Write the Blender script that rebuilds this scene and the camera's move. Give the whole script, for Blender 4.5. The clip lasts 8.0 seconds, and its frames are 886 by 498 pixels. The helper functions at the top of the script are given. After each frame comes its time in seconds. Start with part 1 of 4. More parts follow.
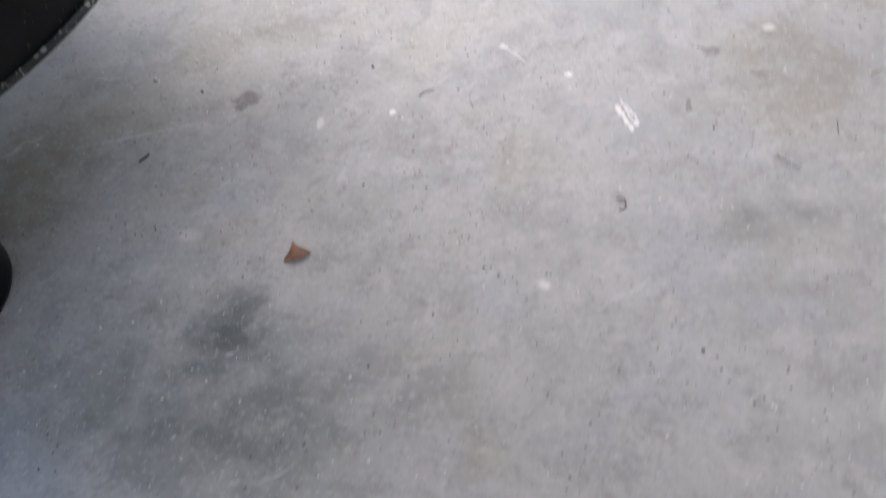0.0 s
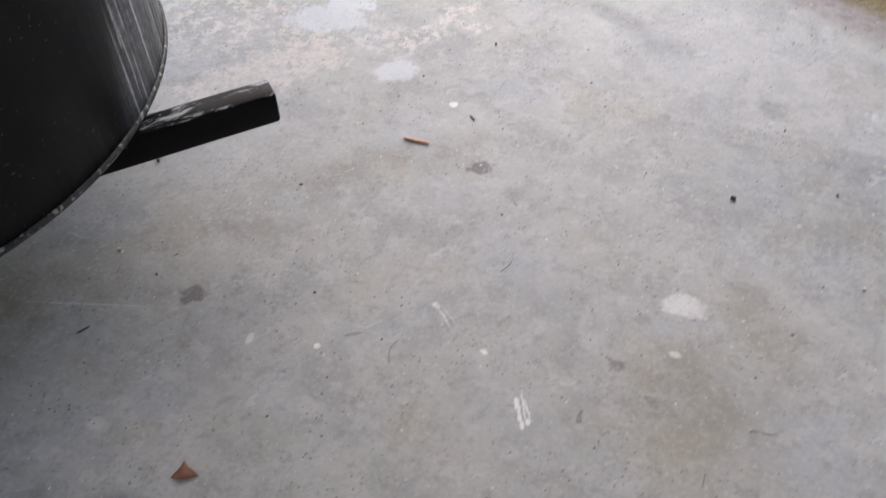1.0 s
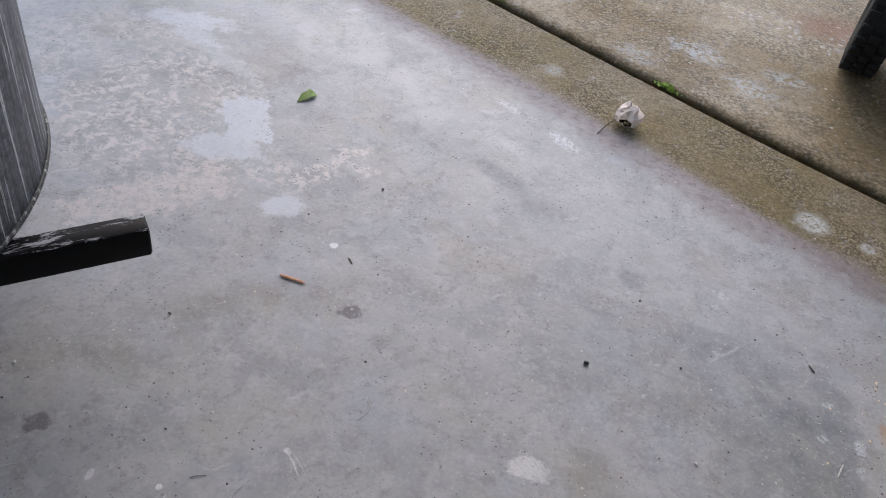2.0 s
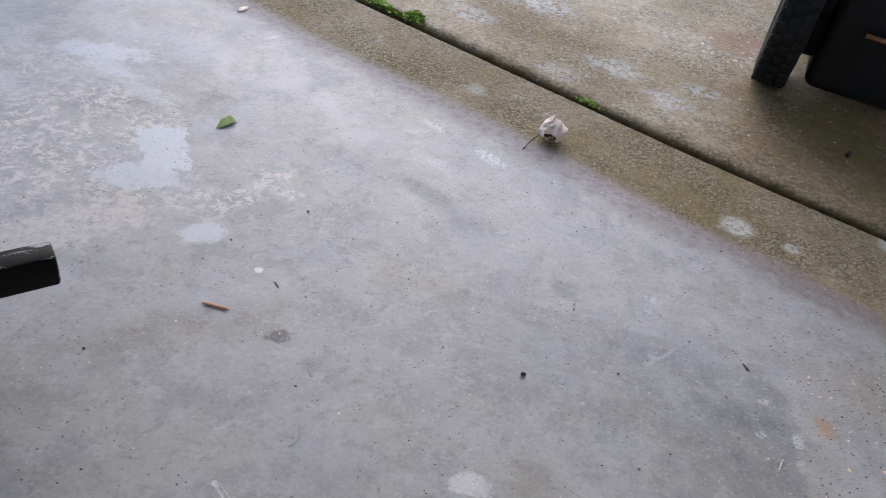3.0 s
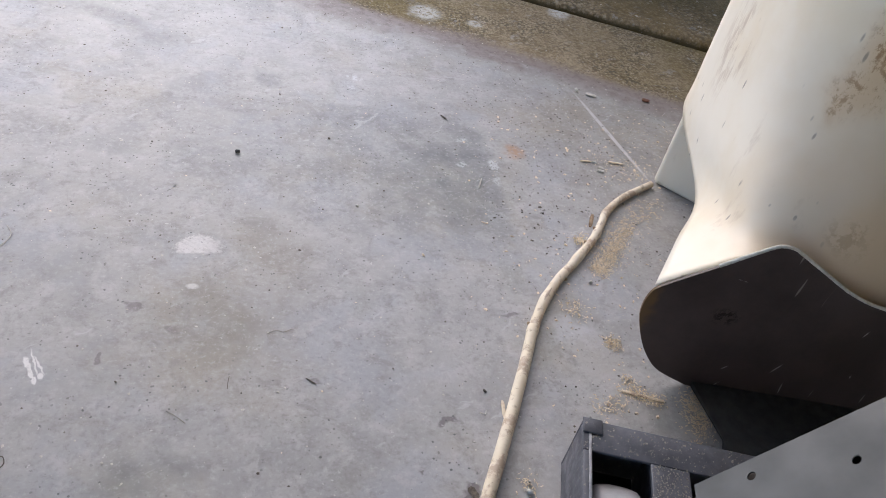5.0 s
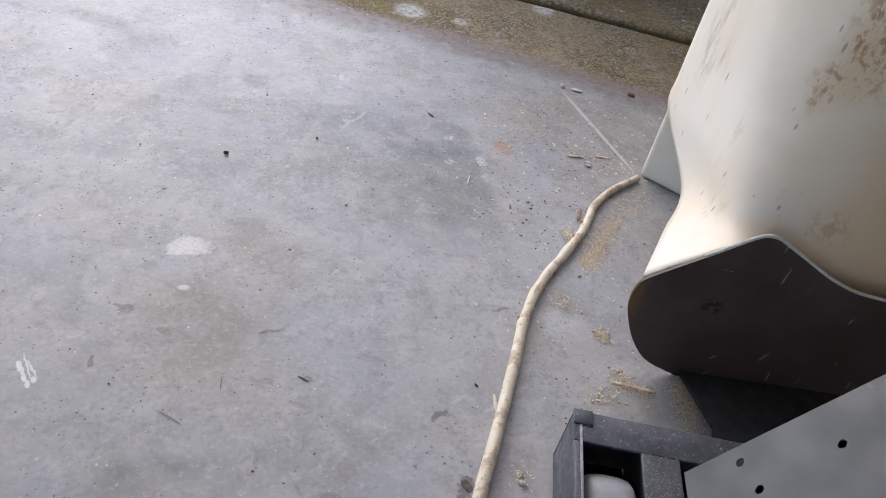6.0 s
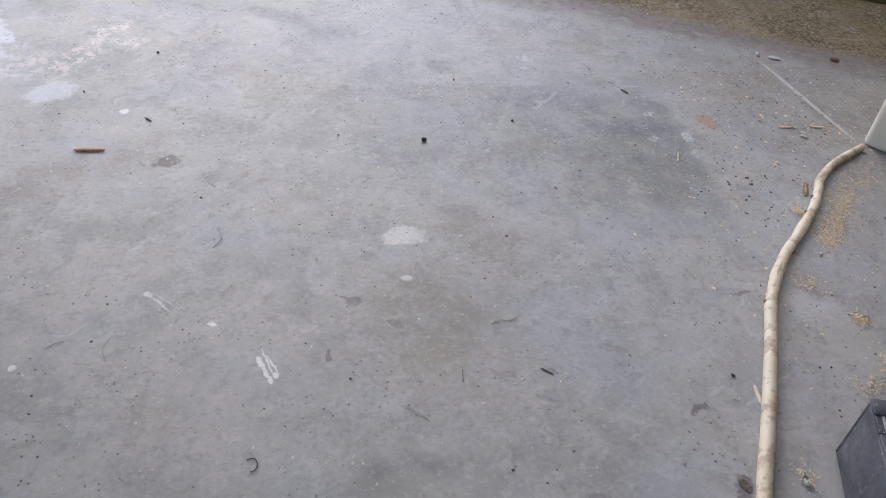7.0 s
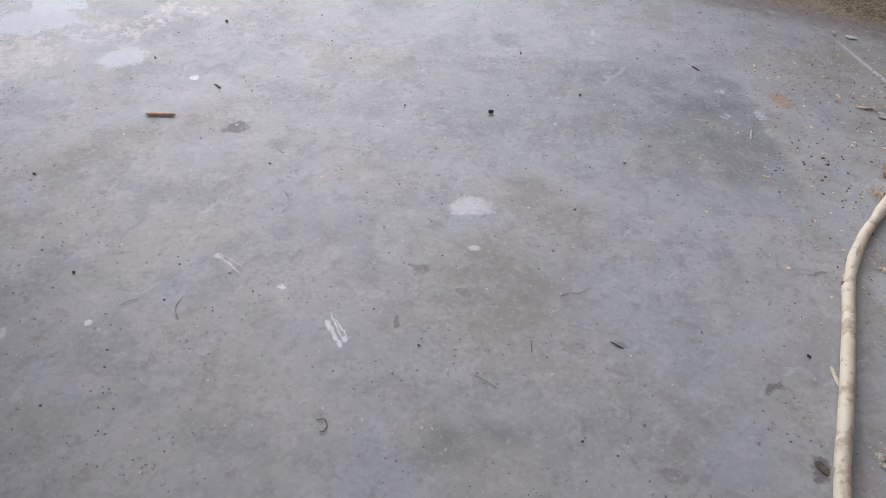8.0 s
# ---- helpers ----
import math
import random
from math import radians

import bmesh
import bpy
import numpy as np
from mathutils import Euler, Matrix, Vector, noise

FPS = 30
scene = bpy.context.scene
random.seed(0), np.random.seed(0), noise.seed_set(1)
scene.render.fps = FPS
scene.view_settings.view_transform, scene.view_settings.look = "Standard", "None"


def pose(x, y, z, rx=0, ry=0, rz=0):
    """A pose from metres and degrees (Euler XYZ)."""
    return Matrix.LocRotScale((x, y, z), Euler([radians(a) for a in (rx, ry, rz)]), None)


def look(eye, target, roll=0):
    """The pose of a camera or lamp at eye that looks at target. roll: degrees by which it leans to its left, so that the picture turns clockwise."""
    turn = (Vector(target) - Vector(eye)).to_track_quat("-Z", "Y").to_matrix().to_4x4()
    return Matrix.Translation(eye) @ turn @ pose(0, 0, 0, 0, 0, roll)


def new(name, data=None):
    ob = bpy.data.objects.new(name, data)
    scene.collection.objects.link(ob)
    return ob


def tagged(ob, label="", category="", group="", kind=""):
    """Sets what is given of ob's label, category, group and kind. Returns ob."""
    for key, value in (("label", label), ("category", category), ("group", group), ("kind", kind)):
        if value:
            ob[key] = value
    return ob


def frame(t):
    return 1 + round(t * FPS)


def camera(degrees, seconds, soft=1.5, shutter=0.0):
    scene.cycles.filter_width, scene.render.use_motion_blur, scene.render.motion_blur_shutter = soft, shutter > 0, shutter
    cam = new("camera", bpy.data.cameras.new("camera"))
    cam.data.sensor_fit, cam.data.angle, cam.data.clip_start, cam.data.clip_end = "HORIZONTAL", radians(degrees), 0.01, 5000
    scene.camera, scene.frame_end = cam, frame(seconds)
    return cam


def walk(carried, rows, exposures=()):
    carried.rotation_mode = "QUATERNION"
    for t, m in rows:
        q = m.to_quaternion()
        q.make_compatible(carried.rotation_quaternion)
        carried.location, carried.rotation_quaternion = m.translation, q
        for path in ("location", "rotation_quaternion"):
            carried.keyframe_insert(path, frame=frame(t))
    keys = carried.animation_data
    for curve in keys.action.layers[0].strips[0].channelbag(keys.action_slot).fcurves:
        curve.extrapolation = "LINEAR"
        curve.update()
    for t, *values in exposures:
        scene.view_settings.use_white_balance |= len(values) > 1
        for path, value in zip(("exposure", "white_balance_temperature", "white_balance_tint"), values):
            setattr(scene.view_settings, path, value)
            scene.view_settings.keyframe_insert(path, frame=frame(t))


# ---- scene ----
cam = camera(57.5, 8.0, 0.9, 0.2)
PATH = [
    (0, (0.179, 0.116, 0.959), (-0.148, 1.21, -0.683), -14.5),
    (0.2, (0.216, 0.225, 1.049), (-0.147, 1.388, -0.537), -10.3),
    (0.5, (0.254, 0.281, 1.11), (-0.116, 1.465, -0.459), -6.4),
    (1, (0.315, 0.344, 1.213), (-0.041, 1.564, -0.331), -0.4),
    (1.2, (0.338, 0.39, 1.297), (0.028, 1.701, -0.181), 4.8),
    (1.5, (0.379, 0.4, 1.34), (0.133, 1.792, -0.075), 9.1),
    (1.7, (0.37, 0.4, 1.341), (0.158, 1.82, -0.052), 10.8),
    (2.8, (0.428, 0.396, 1.257), (0.281, 1.922, -0.028), 9.2),
    (3, (0.409, 0.401, 1.266), (0.333, 1.945, -0.003), 11.2),
    (3.5, (0.409, 0.384, 1.238), (0.434, 1.944, -0.013), 14.5),
    (3.8, (0.44, 0.334, 1.17), (0.552, 1.893, -0.079), 17.5),
    (4, (0.502, 0.254, 1.102), (0.729, 1.78, -0.17), 15.4),
    (4.2, (0.547, 0.175, 1.109), (0.901, 1.644, -0.201), 15.2),
    (4.5, (0.566, 0.134, 1.106), (1.02, 1.559, -0.222), 15.2),
    (6, (0.569, 0.102, 1.114), (1.087, 1.505, -0.213), 13.4),
    (6.2, (0.552, 0.115, 1.106), (1.06, 1.522, -0.223), 12.7),
    (6.4, (0.475, 0.134, 1.037), (0.969, 1.544, -0.293), 11.7),
    (6.5, (0.427, 0.145, 1.018), (0.865, 1.563, -0.323), 9.5),
    (7, (0.358, 0.19, 0.998), (0.641, 1.633, -0.358), 5.3),
    (7.5, (0.335, 0.192, 0.999), (0.555, 1.639, -0.363), 4.1),
    (8, (0.312, 0.182, 0.967), (0.493, 1.613, -0.419), 4.3),
]
walk(cam, [(t, look(eye, target, roll)) for t, eye, target, roll in PATH], [(0.0, 1.62, 6650, 13), (0.5, 1.36, 6800, 12), (1.0, 1.27, 6850, 12), (1.5, 0.92, 6650, 13), (3.5, 0.97, 6350, 13), (4.5, 1.22, 6500, 14), (6.0, 1.25, 6350, 14), (6.5, 1.08, 6120, 13), (7.0, 1.03, 6350, 13), (8.0, 1.03, 6350, 13)])

# ---- world, sun, exposure ----
TURNED = -25.5                       # the garage's front line, degrees from the x axis
G = Matrix.Rotation(radians(TURNED), 4, "Z")
w = bpy.data.worlds.new("overcast_sky")
scene.world = w
w.use_nodes = True
sky = w.node_tree.nodes.new("ShaderNodeTexSky")
sky.sky_type, sky.sun_disc = "NISHITA", False
sky.sun_elevation, sky.sun_rotation = radians(38), radians(-13)
sky.air_density, sky.dust_density, sky.ozone_density = 1.0, 1.5, 1.6
bg = w.node_tree.nodes["Background"]
bg.inputs["Strength"].default_value = 0.15
w.node_tree.links.new(sky.outputs["Color"], bg.inputs["Color"])
sun = new("sun", bpy.data.lights.new("sun", "SUN"))
sun.data.energy, sun.data.angle, sun.data.color = 0.5, radians(55), (1.0, 0.97, 0.93)
sun.matrix_world = look((-2.2, 9.5, 7.7), (0, 0, 0))


# ---- small helpers ----
def xy(u, n, z=0.0):
    return G @ Vector((u, n, z))


class Nodes:
    """A thin layer over one material's node tree."""

    def __init__(self, name):
        self.m = bpy.data.materials.new(name)
        self.m.use_nodes = True
        self.t = self.m.node_tree
        self.b = self.t.nodes["Principled BSDF"]
        self.c = self.t.nodes.new("ShaderNodeTexCoord").outputs["Object"]
        self.v = self.add("VectorMath", 0, (("operation", "ADD"),), _0=self.c, _1=(0.0, 0.0, 0.0))

    def put(self, socket, v):
        if isinstance(v, bpy.types.NodeSocket):
            self.t.links.new(v, socket)
        elif v is not None:
            socket.default_value = v

    def add(self, kind, out=0, props=(), **ins):
        n = self.t.nodes.new("ShaderNode" + kind)
        for k, v in props:
            setattr(n, k, v)
        for k, v in ins.items():
            self.put(n.inputs[int(k[1:])] if k[0] == "_" and k[1:].isdigit() else n.inputs[k.replace("_", " ")], v)
        return n.outputs[out]

    def noise(self, scale, detail=4.0, rough=0.55, at=None, warp=0.0):
        return self.add("TexNoise", 0, Vector=at or self.c, Scale=scale, Detail=detail, Roughness=rough, Distortion=warp)

    def cells(self, scale, feature="F1", at=None, out=0):
        return self.add("TexVoronoi", out, (("feature", feature),), Vector=at or self.c, Scale=scale)

    def span(self, v, a, b, lo=0.0, hi=1.0):
        return self.add("MapRange", 0, (("interpolation_type", "SMOOTHSTEP"),), _0=v, _1=a, _2=b, _3=lo, _4=hi)

    def math(self, op, a, b=0.0):
        return self.add("Math", 0, (("operation", op),), _0=a, _1=b)

    def mix(self, f, a, b, blend="MIX"):
        n = self.t.nodes.new("ShaderNodeMix")
        n.data_type, n.blend_type = "RGBA", blend
        for s, v in ((n.inputs[0], f), (n.inputs[6], a), (n.inputs[7], b)):
            self.put(s, (*v, 1.0) if isinstance(v, tuple) and len(v) == 3 else v)
        return n.outputs[2]

    def place(self, loc=(0, 0, 0), rot=0.0, scale=(1, 1, 1), at=None, kind="TEXTURE"):
        return self.add("Mapping", 0, (("vector_type", kind),), Vector=at or self.c, Location=loc, Rotation=(0, 0, radians(rot)), Scale=scale)

    def axes(self, x, y, rx, ry, rot, at=None):
        """Distances from (x, y) along and across the heading rot, in units of rx and ry."""
        out = []
        for ux, uy, r in ((math.cos(radians(rot)), math.sin(radians(rot)), rx), (-math.sin(radians(rot)), math.cos(radians(rot)), ry)):
            k = self.add("VectorMath", 1, (("operation", "DOT_PRODUCT"),), _0=at or self.v, _1=(ux / r, uy / r, 0.0))
            out.append(self.math("SUBTRACT", k, (x * ux + y * uy) / r))
        return out

    def blob(self, x, y, rx, ry, rot=0.0, soft=0.5, at=None, amount=1.0):
        """1 inside an ellipse on the ground, fading to 0 over its rim."""
        a, b = self.axes(x, y, rx, ry, rot, at)
        d = self.math("SQRT", self.math("ADD", self.math("MULTIPLY", a, a), self.math("MULTIPLY", b, b)))
        return self.span(d, 1.0 - soft, 1.0 + soft, amount, 0.0)

    def patch(self, x, y, rx, ry, rot=0.0, soft=0.08, amount=1.0, rag=None, depth=0.6, square=False, at=None):
        """A worn patch whose ragged rim follows the noise rag."""
        a, b = self.axes(x, y, rx, ry, rot, at)
        if square:
            d = self.math("MAXIMUM", self.math("ABSOLUTE", a), self.math("ABSOLUTE", b))
        else:
            d = self.math("SQRT", self.math("ADD", self.math("MULTIPLY", a, a), self.math("MULTIPLY", b, b)))
        if rag is not None:
            d = self.math("ADD", d, self.math("MULTIPLY", self.math("SUBTRACT", rag, 0.5), 2.0 * depth))
        return self.span(d, 1.0 - soft, 1.0 + soft, amount, 0.0)

    def most(self, masks):
        f = None
        for m in masks:
            f = m if f is None else self.math("MAXIMUM", f, m)
        return f

    def warped(self, scale, amount, at=None):
        n = self.t.nodes.new("ShaderNodeSeparateColor")
        self.put(n.inputs[0], self.add("TexNoise", 1, Vector=at or self.c, Scale=scale, Detail=3.0))
        s = self.add("CombineXYZ", 0, _0=n.outputs[0], _1=n.outputs[1], _2=n.outputs[2])
        s = self.add("VectorMath", 0, (("operation", "SUBTRACT"),), _0=s, _1=(0.5, 0.5, 0.5))
        s = self.add("VectorMath", 0, (("operation", "MULTIPLY"),), _0=s, _1=(amount, amount, amount))
        return self.add("VectorMath", 0, (("operation", "ADD"),), _0=at or self.v, _1=s)

    def bump(self, h, strength=0.3, dist=0.002, under=None):
        return self.add("Bump", 0, Strength=strength, Distance=dist, Height=h, Normal=under)

    def done(self, color, rough, normal=None, metal=0.0, **more):
        self.put(self.b.inputs["Base Color"], (*color, 1.0) if isinstance(color, tuple) else color)
        self.put(self.b.inputs["Roughness"], rough)
        self.put(self.b.inputs["Metallic"], metal)
        self.put(self.b.inputs["Normal"], normal)
        for k, v in more.items():
            self.put(self.b.inputs[k.replace("_", " ")], v)
        return self.m


# ---- materials ----
def floor_look(n):
    """Colour, roughness and relief of the sealed garage floor."""
    w1 = n.warped(9, 0.10)
    w2 = n.warped(34, 0.05)
    big = n.noise(1.6, 4, 0.6)
    mid = n.noise(7, 5, 0.65)
    fine = n.noise(60, 4, 0.7)
    rag = n.noise(26, 6, 0.72)
    shred = n.noise(36, 9, 0.78, n.warped(14, 0.05))
    col = n.mix(n.span(big, 0.3, 0.7), (0.37, 0.362, 0.352), (0.435, 0.428, 0.420))
    col = n.mix(n.span(mid, 0.44, 0.62, 0, 0.5), col, (0.275, 0.272, 0.275))
    col = n.mix(n.span(n.noise(3.1, 4, 0.6, w1), 0.48, 0.66, 0, 0.6), col, (0.365, 0.335, 0.285))
    col = n.mix(n.span(n.noise(4.3, 4, 0.6, w1), 0.50, 0.64, 0, 0.55), col, (0.375, 0.388, 0.42))
    # trowelled mottling, a thumb's width and less
    col = n.mix(n.span(n.noise(24, 6, 0.72, w1), 0.50, 0.66, 0, 0.55), col, (0.255, 0.245, 0.23))
    col = n.mix(n.span(n.noise(19, 5, 0.7, n.place((3, 1, 0))), 0.51, 0.64, 0, 0.55), col, (0.47, 0.455, 0.455))
    col = n.mix(n.span(n.noise(11, 4, 0.6, n.place((7, 2, 0), 0, (1, 1, 1), w1)), 0.52, 0.66, 0, 0.4), col, (0.315, 0.318, 0.298))
    dark, brown = (0.105, 0.118, 0.125), (0.21, 0.168, 0.105)

    def stain(c, color, blobs, gate=None, at=None):
        f = n.most(n.blob(*b[:4], rot=b[4], soft=b[5], at=at or w1, amount=b[6]) for b in blobs)
        return n.mix(f if gate is None else n.math("MULTIPLY", f, gate), c, color)

    # worn, oily and damp patches
    worn = n.span(n.noise(14, 4, 0.65), 0.3, 0.65, 0.45, 1.0)
    col = stain(col, dark, [(-0.31, 0.62, 0.075, 0.055, 20, 0.5, 1.0), (-0.30, 0.50, 0.20, 0.13, 0, 0.7, 0.75), (-0.48, 0.53, 0.15, 0.12, 0, 0.8, 0.55), (-0.10, 0.56, 0.20, 0.05, -25, 0.8, 0.3),
                            (0.252, 2.169, 0.075, 0.035, -30, 0.6, 0.5), (0.636, 1.919, 0.035, 0.03, -20, 0.6, 0.45), (0.84, 1.77, 0.06, 0.03, -20, 0.6, 0.35), (0.378, 2.063, 0.06, 0.03, -20, 0.7, 0.25),
                            (-0.60, 2.36, 0.22, 0.12, 20, 0.7, 0.25), (0.43, 0.79, 0.07, 0.05, 0, 0.7, 0.45), (0.064, 2.215, 0.012, 0.06, 60, 0.6, 0.35)], worn)
    edge = n.add("SeparateXYZ", 0, _0=n.warped(22, 0.05))
    top = n.add("SeparateXYZ", 1, _0=n.place((0, 0, 0), -3, (1, 1, 1), n.warped(17, 0.06)))
    damp = n.most([n.blob(1.06, 1.55, 0.22, 0.20, 0, 0.8, w1, 0.68), n.blob(0.86, 1.62, 0.36, 0.20, -15, 0.8, w1, 0.42)])
    damp = n.math("MULTIPLY", n.math("MULTIPLY", damp, n.span(edge, 1.135, 1.175, 1.0, 0.0)), n.span(top, 1.78, 1.86, 1.0, 0.0))
    col = n.mix(n.math("MULTIPLY", damp, worn), col, (0.135, 0.146, 0.155))
    col = stain(col, brown, [(-0.73, 0.93, 0.10, 0.15, 0, 0.7, 0.6), (-0.64, 1.03, 0.12, 0.06, 30, 0.7, 0.35), (0.55, 1.10, 0.10, 0.13, 10, 0.8, 0.5), (0.64, 1.28, 0.07, 0.09, 0, 0.8, 0.42),
                             (-0.16, 1.49, 0.26, 0.045, 32, 0.8, 0.32), (-0.32, 1.28, 0.09, 0.06, 20, 0.8, 0.28), (-0.55, 2.33, 0.16, 0.10, 20, 0.8, 0.35), (1.52, 1.72, 0.24, 0.3, 0, 0.6, 0.35)], worn)
    col = stain(col, (0.13, 0.11, 0.115), [(0.05, 1.54, 0.028, 0.016, 25, 0.25, 0.8), (-0.385, 1.07, 0.022, 0.018, 20, 0.25, 0.75), (0.917, 0.868, 0.014, 0.010, 0, 0.3, 0.7),
                                           (0.932, 0.732, 0.013, 0.015, 0, 0.25, 0.8), (0.393, 1.137, 0.017, 0.010, -20, 0.3, 0.6), (1.083, 1.105, 0.013, 0.008, 0, 0.3, 0.6),
                                           (0.464, 1.077, 0.012, 0.009, 0, 0.3, 0.5), (0.72, 0.73, 0.02, 0.012, 0, 0.4, 0.4), (0.694, 0.957, 0.012, 0.008, 0, 0.4, 0.6), (0.356, 1.011, 0.007, 0.007, 0, 0.3, 0.6)],
                n.span(shred, 0.36, 0.5, 0.4, 1.0), w2)
    # old paint: ground-in flecks, a pinkish skim, a bluish film
    flecks = n.math("MULTIPLY", n.span(shred, 0.485, 0.545), n.span(n.noise(9, 5, 0.7, n.place((4, 4, 0))), 0.40, 0.52, 0.15, 1.0))
    col = stain(col, (0.585, 0.545, 0.505), [(-0.70, 2.04, 0.26, 0.30, 0, 0.4, 1.0), (-0.20, 1.95, 0.04, 0.10, -28, 0.4, 1.0), (-0.14, 2.07, 0.07, 0.045, 60, 0.4, 1.0), (-0.09, 2.02, 0.03, 0.02, 0, 0.4, 1.0),
                                          (-0.30, 1.92, 0.08, 0.05, 20, 0.5, 0.8), (-0.9, 2.2, 0.3, 0.3, 0, 0.5, 0.6), (-0.55, 1.88, 0.16, 0.08, 30, 0.5, 0.8)], flecks)
    skim = n.patch(-0.515, 1.712, 0.19, 0.070, 50, 0.12, 0.75, rag, 0.9, True, w2)
    col = n.mix(n.math("MULTIPLY", skim, n.span(shred, 0.42, 0.56, 0.25, 1.0)), col, (0.61, 0.55, 0.51))
    film = n.most(n.patch(x, y, rx, ry, rot, soft, a, rag, depth, square, w2) for x, y, rx, ry, rot, soft, a, depth, square in (
        (-0.452, 2.085, 0.105, 0.062, -63, 0.10, 0.85, 0.8, True), (-0.45, 1.955, 0.11, 0.055, 14, 0.2, 0.75, 0.9, False), (-0.223, 1.80, 0.050, 0.040, 20, 0.3, 0.8, 0.9, False),
        (-0.84, 2.50, 0.13, 0.05, 12, 0.5, 0.75, 1.5, False), (-0.79, 2.43, 0.10, 0.035, -20, 0.5, 0.6, 1.5, False), (-0.62, 2.33, 0.10, 0.03, -22, 0.5, 0.4, 1.5, False), (1.196, 1.068, 0.035, 0.032, 0, 0.5, 0.5, 0.8, False)))
    col = n.mix(n.math("MULTIPLY", film, n.span(fine, 0.35, 0.5, 0.7, 1.0)), col, (0.575, 0.597, 0.63))
    col = stain(col, (0.55, 0.545, 0.545), [(0.02, 2.40, 0.36, 0.085, -25, 0.6, 0.4), (0.5, 2.20, 0.30, 0.10, -28, 0.6, 0.4), (0.3, 2.04, 0.30, 0.06, -18, 0.7, 0.25), (-0.40, 2.60, 0.26, 0.09, -24, 0.6, 0.5), (0.8, 2.0, 0.2, 0.06, -25, 0.7, 0.3)],
                n.span(n.noise(9, 5, 0.7, w1), 0.36, 0.6, 0.1, 1.0))
    # drips and dabs of white paint, and a rust spot
    solid = n.span(n.noise(150, 3, 0.6), 0.30, 0.38, 0.6, 1.0)
    col = stain(col, (0.76, 0.75, 0.73), [(0.2475, 1.012, 0.0045, 0.013, 22, 0.25, 1.0), (0.256, 0.992, 0.0036, 0.015, 20, 0.25, 1.0), (0.2635, 0.975, 0.0042, 0.008, 15, 0.25, 1.0), (0.2585, 1.012, 0.0016, 0.026, 20, 0.4, 0.9),
                                          (0.267, 1.006, 0.0019, 0.020, 28, 0.4, 0.85), (0.272, 0.984, 0.0042, 0.007, 15, 0.3, 0.9), (0.060, 1.170, 0.008, 0.006, -40, 0.4, 0.7), (0.080, 1.150, 0.0016, 0.028, 42, 0.4, 0.6), (0.090, 1.154, 0.0011, 0.026, 48, 0.5, 0.5),
                                          (0.169, 1.097, 0.007, 0.004, -30, 0.3, 0.95), (-0.119, 1.028, 0.006, 0.006, 0, 0.3, 0.9), (-0.059, 1.720, 0.010, 0.009, 0, 0.2, 0.95), (0.493, 1.182, 0.010, 0.006, 0, 0.4, 0.55),
                                          (-0.413, 0.785, 0.018, 0.012, 0, 0.6, 0.3), (0.134, 0.694, 0.010, 0.006, -10, 0.5, 0.6), (-0.24, 1.01, 0.006, 0.012, 0, 0.4, 0.6)], solid, n.warped(90, 0.008))
    col = stain(col, (0.57, 0.59, 0.60), [(1.160, 1.578, 0.011, 0.024, 10, 0.4, 0.85), (1.155, 1.525, 0.007, 0.018, 0, 0.4, 0.6), (1.079, 1.580, 0.012, 0.009, 0, 0.4, 0.7), (1.098, 1.680, 0.016, 0.007, 20, 0.4, 0.7),
                                          (0.860, 1.932, 0.020, 0.010, -20, 0.4, 0.85), (0.846, 1.885, 0.009, 0.007, 0, 0.4, 0.6), (0.393, 2.393, 0.055, 0.024, -35, 0.4, 0.9), (0.205, 2.50, 0.05, 0.014, -30, 0.5, 0.7), (0.26, 2.30, 0.04, 0.02, -20, 0.5, 0.5),
                                          (1.329, 1.899, 0.006, 0.03, 20, 0.5, 0.4)], n.span(n.noise(90, 4, 0.7), 0.46, 0.52), n.warped(80, 0.022))
    dab = n.math("MULTIPLY", n.patch(0.500, 1.276, 0.043, 0.043, 0, 0.12, 0.85, n.noise(75, 4, 0.7), 0.5, False, n.warped(60, 0.012)),
                 n.span(n.add("SeparateXYZ", 1, _0=n.warped(70, 0.016)), 1.266, 1.274))
    col = n.mix(n.math("MULTIPLY", dab, n.math("MULTIPLY", n.span(n.noise(130, 4, 0.7, n.place((0, 0, 0), -35, (3, 1, 1))), 0.38, 0.52, 0.6, 1.0), n.span(n.add("SeparateXYZ", 0, _0=n.c), 0.505, 0.545, 1.0, 0.5))), col, (0.66, 0.645, 0.625))
    col = stain(col, (0.46, 0.25, 0.11), [(1.222, 1.640, 0.020, 0.024, 0, 0.6, 0.65)], n.span(fine, 0.35, 0.55, 0.5, 1.0))
    # the chalky line and a long scratch
    col = stain(col, (0.62, 0.60, 0.60), [(1.5135, 1.7315, 0.0055, 0.185, 12, 0.25, 0.8), (-0.56, 0.998, 0.0022, 0.10, -77, 0.5, 0.4)], n.span(n.noise(70, 3, 0.6), 0.3, 0.45, 0.3, 1.0), n.c)
    # sand grains, pinholes and scuffs in the surface
    area = n.span(n.noise(5, 4, 0.6), 0.35, 0.65, 0.3, 1.0)
    grain = n.noise(105, 4, 0.7, n.warped(28, 0.012))
    col = n.mix(n.math("MULTIPLY", n.span(grain, 0.50, 0.70, 0, 0.45), area), col, (0.21, 0.193, 0.18))
    col = n.mix(n.span(grain, 0.30, 0.47, 0.45, 0.0), col, (0.49, 0.495, 0.485))
    pits = n.math("MULTIPLY", n.span(n.cells(70, "F1", n.warped(50, 0.01)), 0.10, 0.17, 1.0, 0.0), n.span(n.noise(8, 3), 0.45, 0.62))
